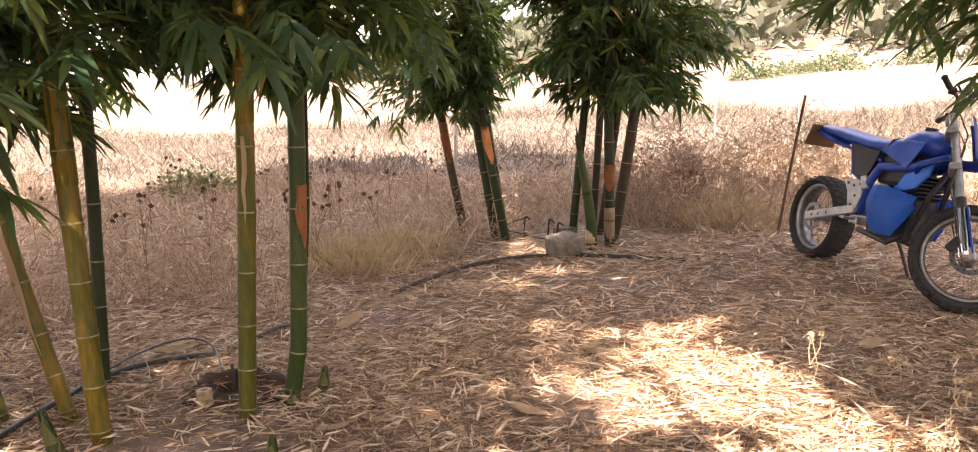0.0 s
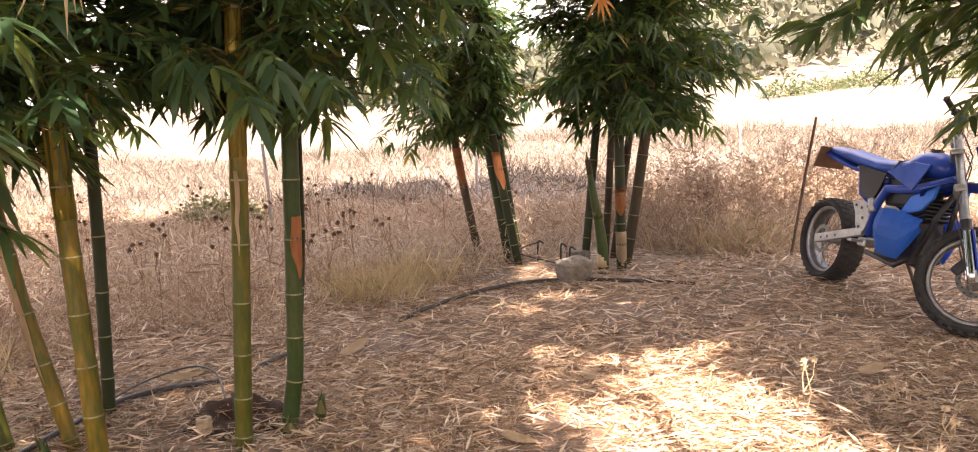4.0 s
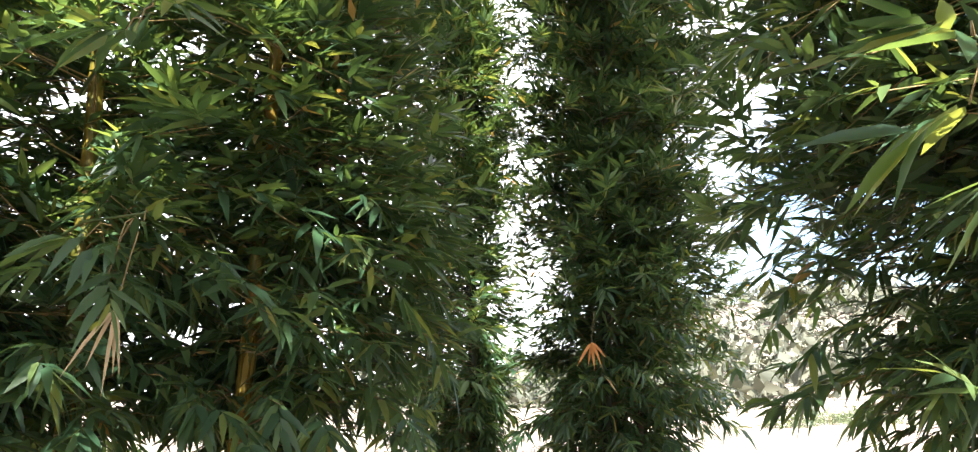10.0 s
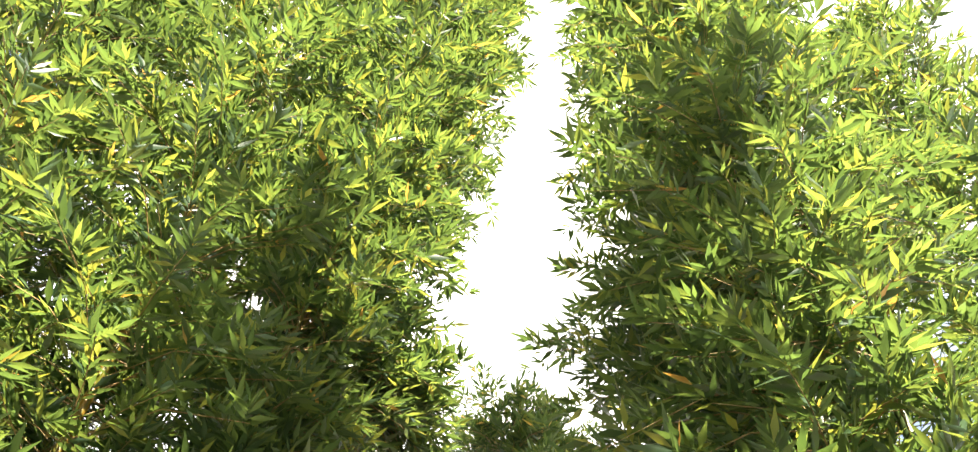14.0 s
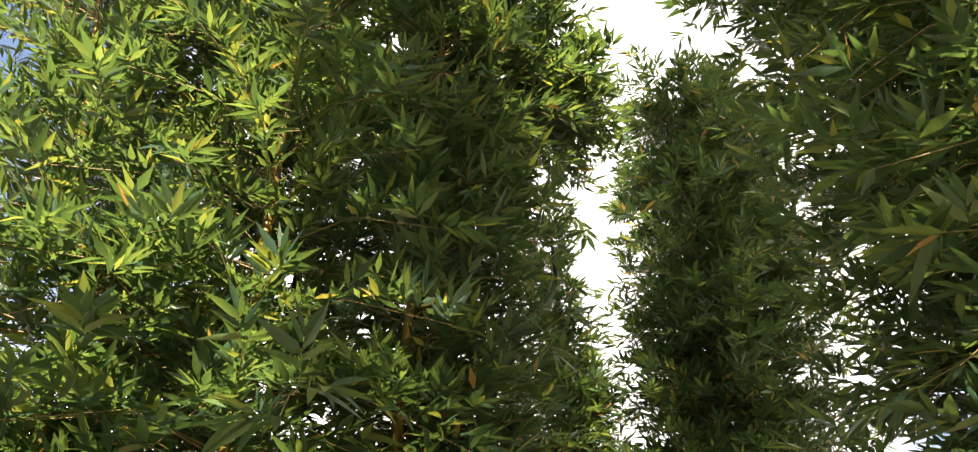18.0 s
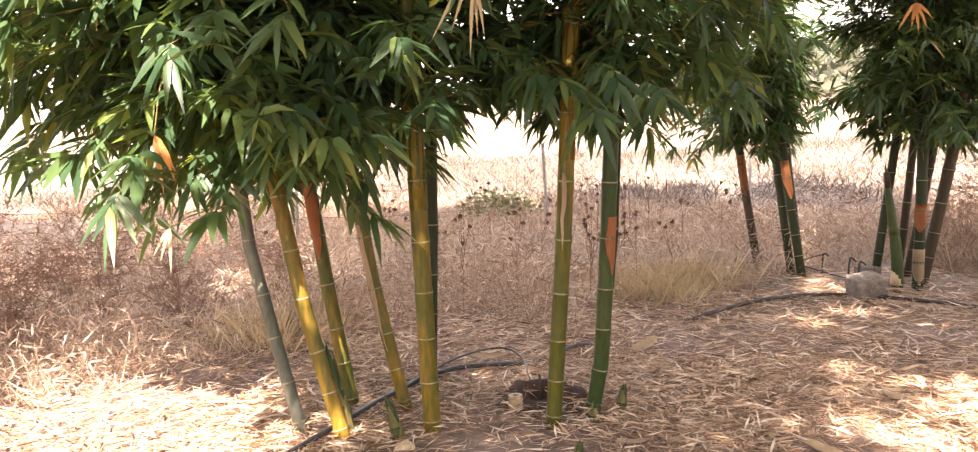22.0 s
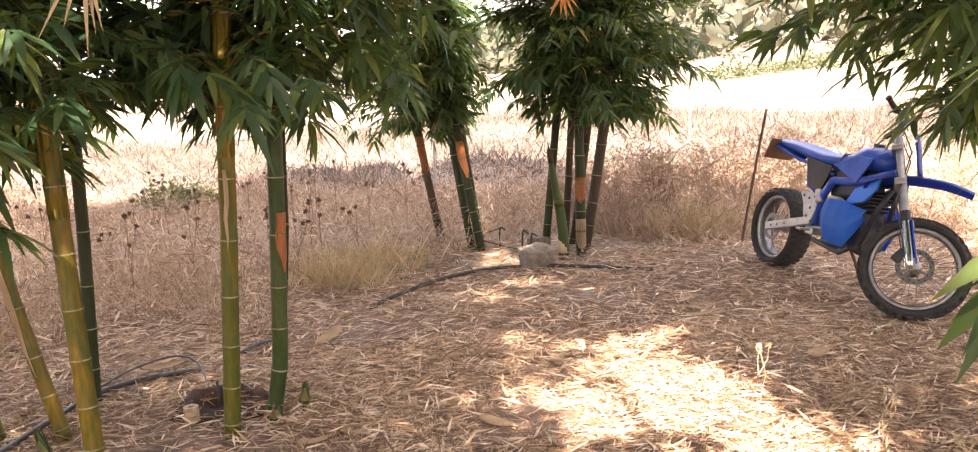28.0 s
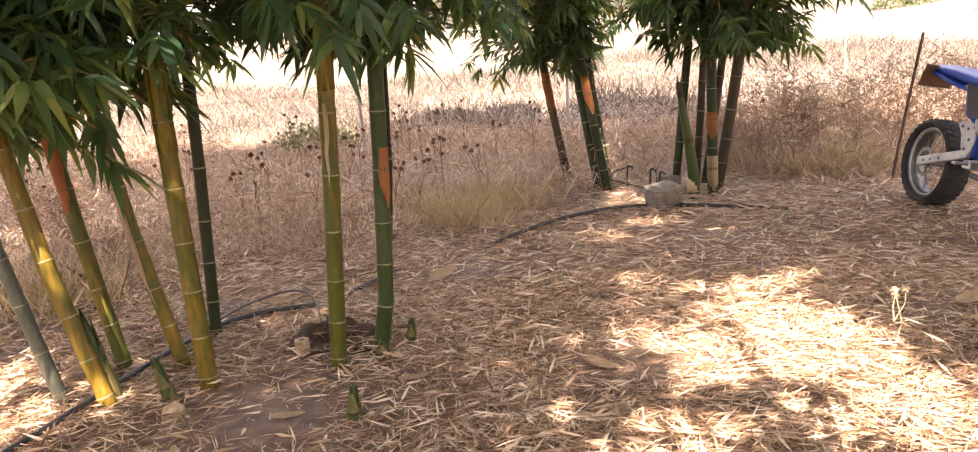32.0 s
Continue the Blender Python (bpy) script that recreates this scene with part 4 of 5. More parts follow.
for i in range(46):
    a = random.uniform(0, 6.28)
    px, py = (-1.65 + 0.9 * random.gauss(0, .6), 3.95 + 0.9 * random.gauss(0, .5)) if i < 32 else (0.6 + random.gauss(0, .6), 9.1 + random.gauss(0, .5))
    q = random.uniform(0.009, 0.026)
    chunk("pebble", pose(px, py, float(rise(px, py)) + q * 0.15, 0, 0, random.uniform(0, 360)), (q * 1.4, q, q * 0.7), PEBBLE, "pale pebble on bare earth", "pebble", i * 1.7, 1)["group"] = "pebbles"
stub = part("bamboo_stub", tube([(-1.69, 4.70, -0.02), (-1.69, 4.70, 0.06)], 0.042, 16, caps=False), CUTWOOD, None, smooth=False)
tagged(stub, "pale cut bamboo stub, hollow, beside a hole", "stump")
# a solid plug, coloured dark for the shade inside the stub
part("inside", tube([(-1.69, 4.70, 0.01), (-1.69, 4.70, 0.061)], [0.024, 0.017], 16, caps=True), DUSTHOSE, stub, "dark plug painting the shade of the hollow")
part("cut_face", loft([[(-1.69 + r * math.cos(k * math.pi / 8), 4.70 + r * math.sin(k * math.pi / 8), z) for k in range(16)] for r, z in ((0.042, 0.059), (0.041, 0.063), (0.018, 0.063), (0.017, 0.045))]), CUTWOOD, stub)
for sx, sy, h, r, tilt, tag in ((-1.09, 3.77, 0.20, 0.033, 4, "short brown-green bamboo shoot"), (-2.13, 4.02, 0.26, 0.035, -14, "young bamboo shoot with brown tip"), (-1.08, 4.80, 0.17, 0.03, 6, "small green bamboo shoot"), (-2.46, 4.02, 0.52, 0.055, -10, "fat green bamboo shoot in sheaths"), (-1.2, 4.62, 0.10, 0.04, 10, "cut orange bamboo foot")):
    shoot = thing("bamboo_shoot", pose(sx, sy, -0.02, 0, tilt, 0), tag, "bamboo shoot", "bamboo shoots")
    n = 5
    part("core", tube([(0, 0, h * k / 6) for k in range(7)], [r, r * 1.05, r * 0.95, r * 0.8, r * 0.6, r * 0.38, r * 0.06], 10), GREEN, shoot, smooth=True)
    for k in range(n):
        a0, z0 = k * 2.4, h * k / n * 0.85
        rows = []
        for i in range(5):
            rr = r * (1.12 - 0.75 * max(0, (z0 + h * 0.45 * i / 4) / h - 0.2))
            w = 1.3 * (1 - i / 4.6)
            rows.append([(rr * math.cos(a0 + w * (j / 4 - .5) * 2), rr * math.sin(a0 + w * (j / 4 - .5) * 2), z0 + h * 0.45 * i / 4) for j in range(5)])
        bm = loft(rows, closed=False)
        bmesh.ops.solidify(bm, geom=list(bm.faces), thickness=0.003)
        part("sheath", bm, SHOOTSKIN, shoot, "brown-green sheath")


def curled_sheath(x, y, z, length, width, turn, tilt, roll, mat=PALESHEATH, label="dry pale culm sheath lying on the litter"):
    rows = []
    for i in range(8):
        t = i / 7
        w = width * math.sin(math.pi * (0.12 + 0.85 * t)) ** 0.6
        rows.append([(length * (t - .5), w * math.sin(a), 0.35 * w * (1 - math.cos(a)) + 0.06 * length * (2 * t - 1) ** 2) for a in (1.1 * (j / 6 - .5) * 2 for j in range(7))])
    bm = loft(rows, closed=False)
    bmesh.ops.solidify(bm, geom=list(bm.faces), thickness=0.002)
    ob = part("culm_sheath", bm, mat, None, smooth=True)
    ob.matrix_world = pose(x, y, z, roll, tilt, turn)
    return tagged(ob, label, "dry sheath", "fallen sheaths")


for args in ((-2.15, 5.55, 0.04, 0.26, 0.035, 25, 0, 20), (-1.15, 6.05, 0.05, 0.26, 0.045, 60, -10, 25), (0.02, 4.32, 0.035, 0.22, 0.045, -40, 0, 5), (-1.4, 3.75, 0.03, 0.16, 0.04, 15, 0, 0), (0.72, 3.06, 0.03, 0.20, 0.04, 75, -6, 0), (-0.3, 3.1, 0.03, 0.2, 0.035, 70, 0, 0),
             (1.5, 6.2, 0.04, 0.2, 0.025, 10, 0, 10), (0.4, 5.3, 0.03, 0.2, 0.04, 100, 0, 0), (2.0, 5.2, 0.04, 0.22, 0.05, 40, 0, 15), (-0.5, 5.6, 0.03, 0.17, 0.022, 140, 0, 0), (-0.9, 4.2, 0.03, 0.18, 0.035, 30, 0, 0), (0.15, 3.23, 0.06, 0.09, 0.03, 10, 0, 0), (-1.75, 3.35, 0.03, 0.2, 0.03, 120, 0, 0)):
    curled_sheath(*args)


# ---- hanging dry leaves ----
def tassel(name, at, ways, length, width, mat, label):
    n = len(ways)
    tuft = thing(name, pose(*at), label, "dry leaves")
    v, f = threads(np.array([[0.03, 0.05, 0.28]]), np.array([[0.0, 0.0, 0.0]]), np.array([0.02]), 0.004, 0.003)
    part("twig", mesh_of("twig", v, f, TWIG), None, tuft)
    for w in ways:
        v, f = blades(np.zeros((1, 3)), np.array([w], float), np.array([[0.3, -1, 0.2]]), np.array([length * random.uniform(.8, 1.15)]), np.array([width]), np.array([0.25]), 2)
        part("leaf", mesh_of("leaf", v, f, mat), None, tuft)


tassel("dry_leaf_tuft", (-1.20, 2.86, 2.22), [(-0.75, -.2, -.9), (-0.55, 0, -1), (-0.05, -.1, -1), (0.05, 0, -1), (0.22, -.1, -1)], 0.23, 0.016, DRYLEAF, "hanging tuft of long dry beige bamboo leaves")
tassel("orange_leaf_tuft", (0.74, 7.85, 2.5), [(-0.5, -.3, -.6), (0.1, -.3, -1), (0.45, -.3, -.9), (0.6, -.4, -.5), (-.2, -.2, -1)], 0.20, 0.030, ORANGELEAF, "tuft of dead orange leaves in the crown")
tassel("dry_leaf_tuft", (-2.82, 3.1, 1.67), [(0.6, -.2, -.7), (0.8, -.1, -.9), (0.3, -.2, -1)], 0.22, 0.03, ORANGELEAF, "dead tan leaves hanging in the crown")
tassel("dry_leaf_tuft", (-3.1, 3.5, 1.2), [(-0.4, -.2, -1), (0.0, -.1, -1), (-.7, -.2, -.8)], 0.18, 0.02, DRYLEAF, "dead tan leaves hanging in the crown")

# ---- weeds ----
UMBEL = mottled("pale_umbel", [(0.3, (0.40, 0.29, 0.18)), (0.7, (0.60, 0.48, 0.34))], 40, 0.9)
STALK = mottled("pale_stalk", [(0.3, (0.38, 0.26, 0.14)), (0.7, (0.58, 0.45, 0.28))], 20, 0.85)


def seed_weed(h, head, mat, stalk, label, group, spread):
    """A dry weed: a stalk that forks, each fork with a ragged head."""
    weed = thing("dry_weed", pose(0, 0, 0), label, "weed", group)
    forks = [(0, 0, h)] + [(random.gauss(0, spread), random.gauss(0, spread), h * random.uniform(.7, 1.0)) for _ in range(2)]
    for k, tip in enumerate(forks):
        a = Vector((0, 0, -0.03)) if k == 0 else Vector((0, 0, h * 0.45))
        b = Vector(tip)
        part("stalk", tube([a, a.lerp(b, .5) + Vector((random.gauss(0, .015), random.gauss(0, .015), 0)), b], [0.003, 0.0025, 0.0018], 5), stalk, weed)
        n = 60
        ways = unit(RNG.normal(0, 1, (n, 3)) + np.array([0, 0, 0.35]))
        v, f = blades(np.tile(np.array(b), (n, 1)), ways, RNG.normal(0, 1, (n, 3)), head * RNG.uniform(.5, 1.1, n), np.full(n, head * 0.42), RNG.uniform(0, .2, n), 1)
        part("seed_head", mesh_of("seed_head", v, f, mat), None, weed, "ragged dry seed head")
    return weed


dark = [seed_weed(h, 0.031, SEED, WEED, "dry weed with dark brown seed heads", "seed weeds", 0.11) for h in (0.62, 0.75, 0.85)]
pale = [seed_weed(h, 0.024, UMBEL, STALK, "dry weed with pale straw-coloured heads", "pale weeds", 0.07) for h in (0.16, 0.22, 0.30)]
spots = [(-1.9, 7.6), (-1.6, 8.3), (-2.3, 8.0), (-1.3, 8.6), (-2.7, 8.8), (-1.0, 10.6), (-1.9, 9.3), (-3.2, 9.6), (-2.4, 10.2), (-1.5, 10.9), (-0.9, 11.6), (-3.9, 10.6), (-3.3, 7.6), (-4.2, 8.4), (-2.9, 7.0), (-4.9, 9.6), (-3.6, 8.9), (-2.0, 11.5), (-0.2, 11.2), (-5.4, 7.6), (-6.2, 8.6), (0.6, 11.9), (1.6, 11.2), (-2.5, 7.3), (-1.75, 7.9), (-2.1, 8.6)]
spots += [(random.uniform(-5.5, -1.0), random.uniform(7.2, 11.5)) for _ in range(10)]
for i, (px, py) in enumerate(spots):
    q = dark[i] if i < 3 else copy_thing(dark[i % 3], pose(px, py, float(rise(px, py)), 0, 0, i * 77))
    q.matrix_world = pose(px, py, float(rise(px, py)), 0, 0, i * 77)
spots = [(1.62, 3.62), (1.35, 3.9), (1.85, 3.95), (2.05, 3.55), (1.75, 3.25), (1.5, 3.2), (2.15, 4.2), (1.15, 4.35), (1.45, 4.6), (2.3, 3.8), (1.95, 3.1), (1.25, 3.45), (1.9, 4.6), (1.0, 4.75)]
for i, (px, py) in enumerate(spots):
    q = pale[i] if i < 3 else copy_thing(pale[i % 3], pose(px, py, 0, 0, 0, i * 91))
    q.matrix_world = pose(px, py, 0, random.gauss(0, 7), random.gauss(0, 7), i * 91)


def shrub(label, h, wide, mat, buds):
    """A leafless shrub: forking twigs with small buds."""
    bush = thing("dry_shrub", pose(0, 0, 0), label, "shrub", "dry shrubs")
    seg = [(np.zeros(3), np.array([random.gauss(0, .5) * wide, random.gauss(0, .5) * wide, h * random.uniform(.6, 1)])) for _ in range(12)]
    tips = []
    for a, b in list(seg):
        for _ in range(7):
            t = random.uniform(.25, .95)
            p = a + (b - a) * t
            q = p + np.array([random.gauss(0, .21), random.gauss(0, .21), random.uniform(-0.05, .26)])
            seg.append((p, q))
            for _ in range(2):
                u = p + (q - p) * random.uniform(.3, 1)
                seg.append((u, u + np.array([random.gauss(0, .07), random.gauss(0, .07), random.uniform(-.02, .10)])))
    a, b = np.array([q for q, _ in seg]), np.array([q for _, q in seg])
    v, f = threads(a, b, np.zeros(len(a)), 0.0035, 0.0015)
    tagged(part("branching", mesh_of("branching", v, f, mat), None, bush), kind="stuff")
    k = RNG.integers(0, len(a), buds)
    t = RNG.random((buds, 1))
    v, f = blades(a[k] + (b[k] - a[k]) * t, RNG.normal(0, 1, (buds, 3)), RNG.normal(0, 1, (buds, 3)), np.full(buds, .022), np.full(buds, .012), np.zeros(buds), 0)
    tagged(part("bud", mesh_of("bud", v, f, mat), None, bush), kind="stuff")
    return bush


TANWEED = mottled("tan_weed", [(0.3, (0.22, 0.14, 0.09)), (0.7, (0.40, 0.28, 0.19))], 10, 0.9, bump=0)
first = [shrub("reddish-brown leafless shrub in dry grass", 0.95, 0.6, WEED, 620), shrub("reddish-brown leafless shrub in dry grass", 0.65, 0.8, WEED, 520)]
for i, (px, py, k) in enumerate(((-5.9, 7.0, 1), (-4.9, 5.9, .8), (-6.6, 6.3, 1), (-5.2, 7.6, 1), (-7.2, 7.4, 1.1), (-4.3, 6.8, .7), (-7.6, 5.4, .9), (-5.6, 4.9, .6), (2.0, 10.4, 1.0), (-6.1, 5.1, 1.0), (-5.7, 5.7, .9), (-6.9, 5.9, 1.1), (-7.8, 6.4, 1.2))):
    q = first[i] if i < 2 else copy_thing(first[i % 2], pose(px, py, float(rise(px, py)), 0, 0, i * 53))
    q.matrix_world = pose(px, py, float(rise(px, py)), 0, 0, i * 53) @ Matrix.Scale(k, 4)
tall = shrub("tall straw-brown weed with seeds in dry grass", 1.05, 0.42, TANWEED, 700)
for i, (px, py, k) in enumerate(((2.9, 10.3, 1.1), (1.3, 10.9, .9), (4.2, 9.8, 1.0), (1.5, 10.1, 1.0), (2.5, 10.0, 1.1), (3.3, 10.7, 1.15), (3.6, 10.1, 1.0), (1.9, 11.2, 1.2), (2.2, 10.7, 1.0), (3.9, 11.2, 1.2), (1.0, 10.4, .8), (4.6, 10.4, 1.1), (5.1, 9.6, 1.1), (3.1, 9.7, .8))):
    q = tall if i == 0 else copy_thing(tall, pose(px, py, float(rise(px, py)), 0, 0, i * 71))
    q.matrix_world = pose(px, py, float(rise(px, py)), 0, 0, i * 71) @ Matrix.Scale(k, 4)


# ---- bushes and the wooded hillside ----
def bush_mesh(name, centres, sizes, per, leaf, mat):
    n = len(centres)
    who = np.repeat(np.arange(n), per)
    d = unit(RNG.normal(0, 1, (len(who), 3)))
    d[:, 2] = np.abs(d[:, 2])
    lump = 1 + 0.25 * np.sin(d[:, 0] * 5 + who) * np.sin(d[:, 1] * 6 + who * 2)
    p = centres[who] + d * (sizes[who] * lump * RNG.uniform(.45, 1, len(who)))[:, None] * np.array([1, 1, .75])
    size = leaf * sizes[who] * RNG.uniform(.6, 1.3, len(who))
    v, f = blades(p, d + RNG.normal(0, .6, d.shape), RNG.normal(0, 1, d.shape), size, size * 0.5, np.full(len(who), .1), 0)
    return mesh_of(name, v, f, mat)


OLIVEBUSH = leafy("olive_bush_leaf", [(0.0, (0.10, 0.115, 0.06)), (1.0, (0.26, 0.26, 0.15))], (1.2, 1.2, 0.7), 0.7, 0.2)
greens = thing("green_bush", pose(-4.9, 13.6, 0), "small yellow-green bush standing in dry grass", "bush")
part("foliage", bush_mesh("foliage", np.array([[0, 0, 0.1], [0.4, .2, .1]]), np.array([0.55, .4]), 700, 0.16, OLIVEBUSH), None, greens)
part("stem", tube([(0.1, 0, -0.1), (0.12, 0, 0.35)], 0.02, 6), TWIG, greens)
DARKSCRUB = leafy("bush_leaf", [(0.0, (0.045, 0.065, 0.028)), (1.0, (0.13, 0.16, 0.075))], (1.3, 1.3, 0.6), 0.6, 0.2)
for bx, by, bs in ((15.2, 56, 1.5), (18.0, 57, 1.1), (21.5, 60, 1.7), (9.0, 64, 1.3), (30, 66, 1.8)):
    low = thing("field_bush", pose(bx, by, float(rise(bx, by))), "dark green bush at the far edge of the field", "bush", "field bushes")
    part("foliage", bush_mesh("foliage", np.array([[0, 0, 0.1], [bs * 0.7, .2, .0], [-bs * 0.5, 0.3, 0.0]]), np.array([bs, bs * 0.7, bs * 0.6]), 500, 0.14, DARKSCRUB), None, low)
    part("stem", tube([(0.1, 0, -0.1), (0.12, 0, 0.5)], 0.05, 6), TWIG, low)
x = np.concatenate([RNG.uniform(-25, 125, 860), RNG.uniform(5, 70, 40)])
y = np.concatenate([RNG.uniform(88, 220, 860), RNG.uniform(66, 90, 40)])
sz = np.concatenate([RNG.uniform(1.8, 5.6, 860), RNG.uniform(0.6, 1.6, 40)])
tagged(new("hillside_scrub", bush_mesh("hillside_scrub", np.stack([x, y, rise(x, y)], -1), sz, 46, 0.42, SCRUB)), "grey-green scrub and trees on the hillside behind the field", "scrub", kind="stuff")


# ---- motorcycle ----
BLUE = mottled("blue_plastic", [(0.3, (0.006, 0.038, 0.25)), (0.7, (0.016, 0.075, 0.42))], 5, 0.36, bump=0.03, fine=120)
BRIGHTBLUE = mottled("bright_blue_sheet", [(0.3, (0.004, 0.13, 0.56)), (0.7, (0.010, 0.19, 0.72))], 4, 0.5, bump=0.04)
SEATBLUE = mottled("blue_vinyl", [(0.3, (0.012, 0.052, 0.28)), (0.7, (0.04, 0.115, 0.46))], 7, 0.40, bump=0.12, fine=150)
RUBBER = mottled("rubber", [(0.3, (0.012, 0.012, 0.013)), (0.7, (0.04, 0.036, 0.033))], 12, 0.85, bump=0.2)
BLACK = mottled("black_plastic", [(0.3, (0.010, 0.010, 0.012)), (0.7, (0.03, 0.03, 0.034))], 10, 0.5, bump=0.05)
ALLOY = mottled("dull_alloy", [(0.3, (0.28, 0.275, 0.27)), (0.7, (0.50, 0.49, 0.475))], 18, 0.45, 0.8, bump=0.08)
CHROME = mottled("polished_steel", [(0.3, (0.60, 0.60, 0.60)), (0.7, (0.75, 0.75, 0.74))], 14, 0.22, 1.0, bump=0.02)
DARKSTEEL = mottled("dark_steel", [(0.3, (0.10, 0.10, 0.10)), (0.7, (0.22, 0.21, 0.20))], 18, 0.4, 0.9, bump=0.05)
BOARD = mottled("brown_board", [(0.3, (0.11, 0.055, 0.03)), (0.7, (0.20, 0.11, 0.065))], 9, 0.75, bump=0.2)
GREYMARK = mottled("worn_decal", [(0.3, (0.45, 0.45, 0.47)), (0.7, (0.7, 0.7, 0.72))], 16, 0.5, bump=0.02)

BASE = 1.58
RAKE = radians(25)
AXIS = Vector((-math.sin(RAKE), 0, math.cos(RAKE)))
HEAD = Vector((BASE - 0.035, 0, 0.345)) + AXIS * 0.60
STEER = Matrix.Translation(HEAD) @ Matrix.Rotation(radians(52), 4, AXIS) @ Matrix.Translation(-HEAD)
rear_hub, front_hub = Vector((2.535, 7.56, 0.405)), Vector((2.905, 5.96, 0.335))
way = (front_hub - rear_hub).normalized()
left_way = Vector((0, 0, 1)).cross(way).normalized()
turn = Matrix((way, left_way, way.cross(left_way))).transposed().to_4x4()
span = (front_hub - rear_hub).length / (STEER @ Vector((BASE, 0, 0.345)) - Vector((0, 0, 0.318))).length
bike = thing("motorcycle", Matrix.Translation(rear_hub) @ turn @ pose(0, 0, 0, -11) @ Matrix.Scale(span, 4) @ Matrix.Translation((0, 0, -0.318)), "blue off-road motorcycle leaning on its stand on leaf litter", "motorcycle")


def bike_part(name, bm, mat, parent=None, label="", steer=False, smooth=False):
    if steer:
        bm.transform(STEER)
    return part(name, bm, mat, parent or bike, label, smooth)


def ring(centre, profile, sides=48):
    """A hoop about the y axis: profile rows of radius and y."""
    bm = bmesh.new()
    rows = []
    for k in range(sides):
        a = 2 * math.pi * k / sides
        rows.append([bm.verts.new((centre[0] + r * math.cos(a), centre[1] + q, centre[2] + r * math.sin(a))) for r, q in profile])
    n = len(profile)
    for k in range(sides):
        a, b = rows[k], rows[(k + 1) % sides]
        for j in range(n):
            bm.faces.new((a[j], a[(j + 1) % n], b[(j + 1) % n], b[j]))
    return bm


def round_profile(r, half, deep, n=10):
    return [(r + deep * math.sin(t), half * math.cos(t)) for t in (2 * math.pi * k / n for k in range(n))]


def bike_wheel(name, centre, outer, rim_r, half, knob, spokes, steer, label):
    cx, cz = centre
    deep = (outer - rim_r) / 2
    rim = bike_part(name, ring((cx, 0, cz), [(rim_r + .008, -half * .62), (rim_r - .012, -half * .55), (rim_r - .016, 0), (rim_r - .012, half * .55), (rim_r + .008, half * .62), (rim_r, 0)]), ALLOY, None, label, steer, True)
    bike_part("rim_well", ring((cx, 0, cz), [(rim_r - .014, -half * .50), (rim_r - .022, -half * .46), (rim_r - .024, half * .46), (rim_r - .014, half * .50)]), DARKSTEEL, rim, "dusty dark rim well", steer, True)
    tyre = ring((cx, 0, cz), round_profile(rim_r + deep, half, deep - knob * .6, 12), 56)
    for row, (yy, rr) in enumerate(((-.72, .80), (-.27, 1.0), (.27, 1.0), (.72, .80))):
        for k in range(34):
            a = 2 * math.pi * (k + (row % 2) * .5) / 34
            r = rim_r + deep + (deep - knob * .5) * rr
            box((knob * 1.5, half * .34, .030), (cx + r * math.cos(a), half * yy * .92, cz + r * math.sin(a)), (0, -math.degrees(a), 0), bm=tyre)
    bike_part("tyre", tyre, RUBBER, rim, "black knobbly tyre", steer, False)
    bike_part("hub", tube([(cx, -.07, cz), (cx, -.055, cz), (cx, -.05, cz), (cx, .05, cz), (cx, .055, cz), (cx, .07, cz)], [.028, .046, .03, .03, .046, .028], 14), ALLOY, rim, "", steer, True)
    for k in range(spokes):
        a = 2 * math.pi * k / spokes
        side = 1 if k % 2 else -1
        b = a + (0.32 if (k // 2) % 2 else -0.32)
        bike_part("spoke", tube([(cx + .042 * math.cos(b), side * .05, cz + .042 * math.sin(b)), (cx + (rim_r - .014) * math.cos(a), side * .012, cz + (rim_r - .014) * math.sin(a))], .0018, 5), DARKSTEEL, rim, "", steer)
    return rim


front = bike_wheel("front_wheel", (BASE, .345), .345, .272, .043, .014, 32, True, "spoked alloy front wheel, turned to the side")
rear = bike_wheel("rear_wheel", (0, .318), .322, .250, .104, .003, 28, False, "spoked alloy rear wheel with a fat tyre")
bike_part("brake_disc", ring((BASE, -.075, .345), [(.118, -.002), (.118, .002), (.085, .002), (.085, -.002)], 40), DARKSTEEL, front, "perforated steel brake disc", True)
# black discs on the uncut steel paint the dark of its holes
for k in range(20):
    a = 2 * math.pi * k / 20
    r = .095 if k % 2 else .108
    bike_part("disc_hole_shade", tube([(BASE + r * math.cos(a), -.0785, .345 + r * math.sin(a)), (BASE + r * math.cos(a), -.0775, .345 + r * math.sin(a))], .006, 8), BLACK, front, "", True)
bike_part("brake_caliper", box((.06, .05, .10), (BASE - .11, -.085, .38), (0, 25, 0), .012), BLACK, None, "black brake caliper", True)
bike_part("brake_disc", ring((0, -.085, .318), [(.11, -.002), (.11, .002), (.08, .002), (.08, -.002)], 36), DARKSTEEL, rear, "steel brake disc")

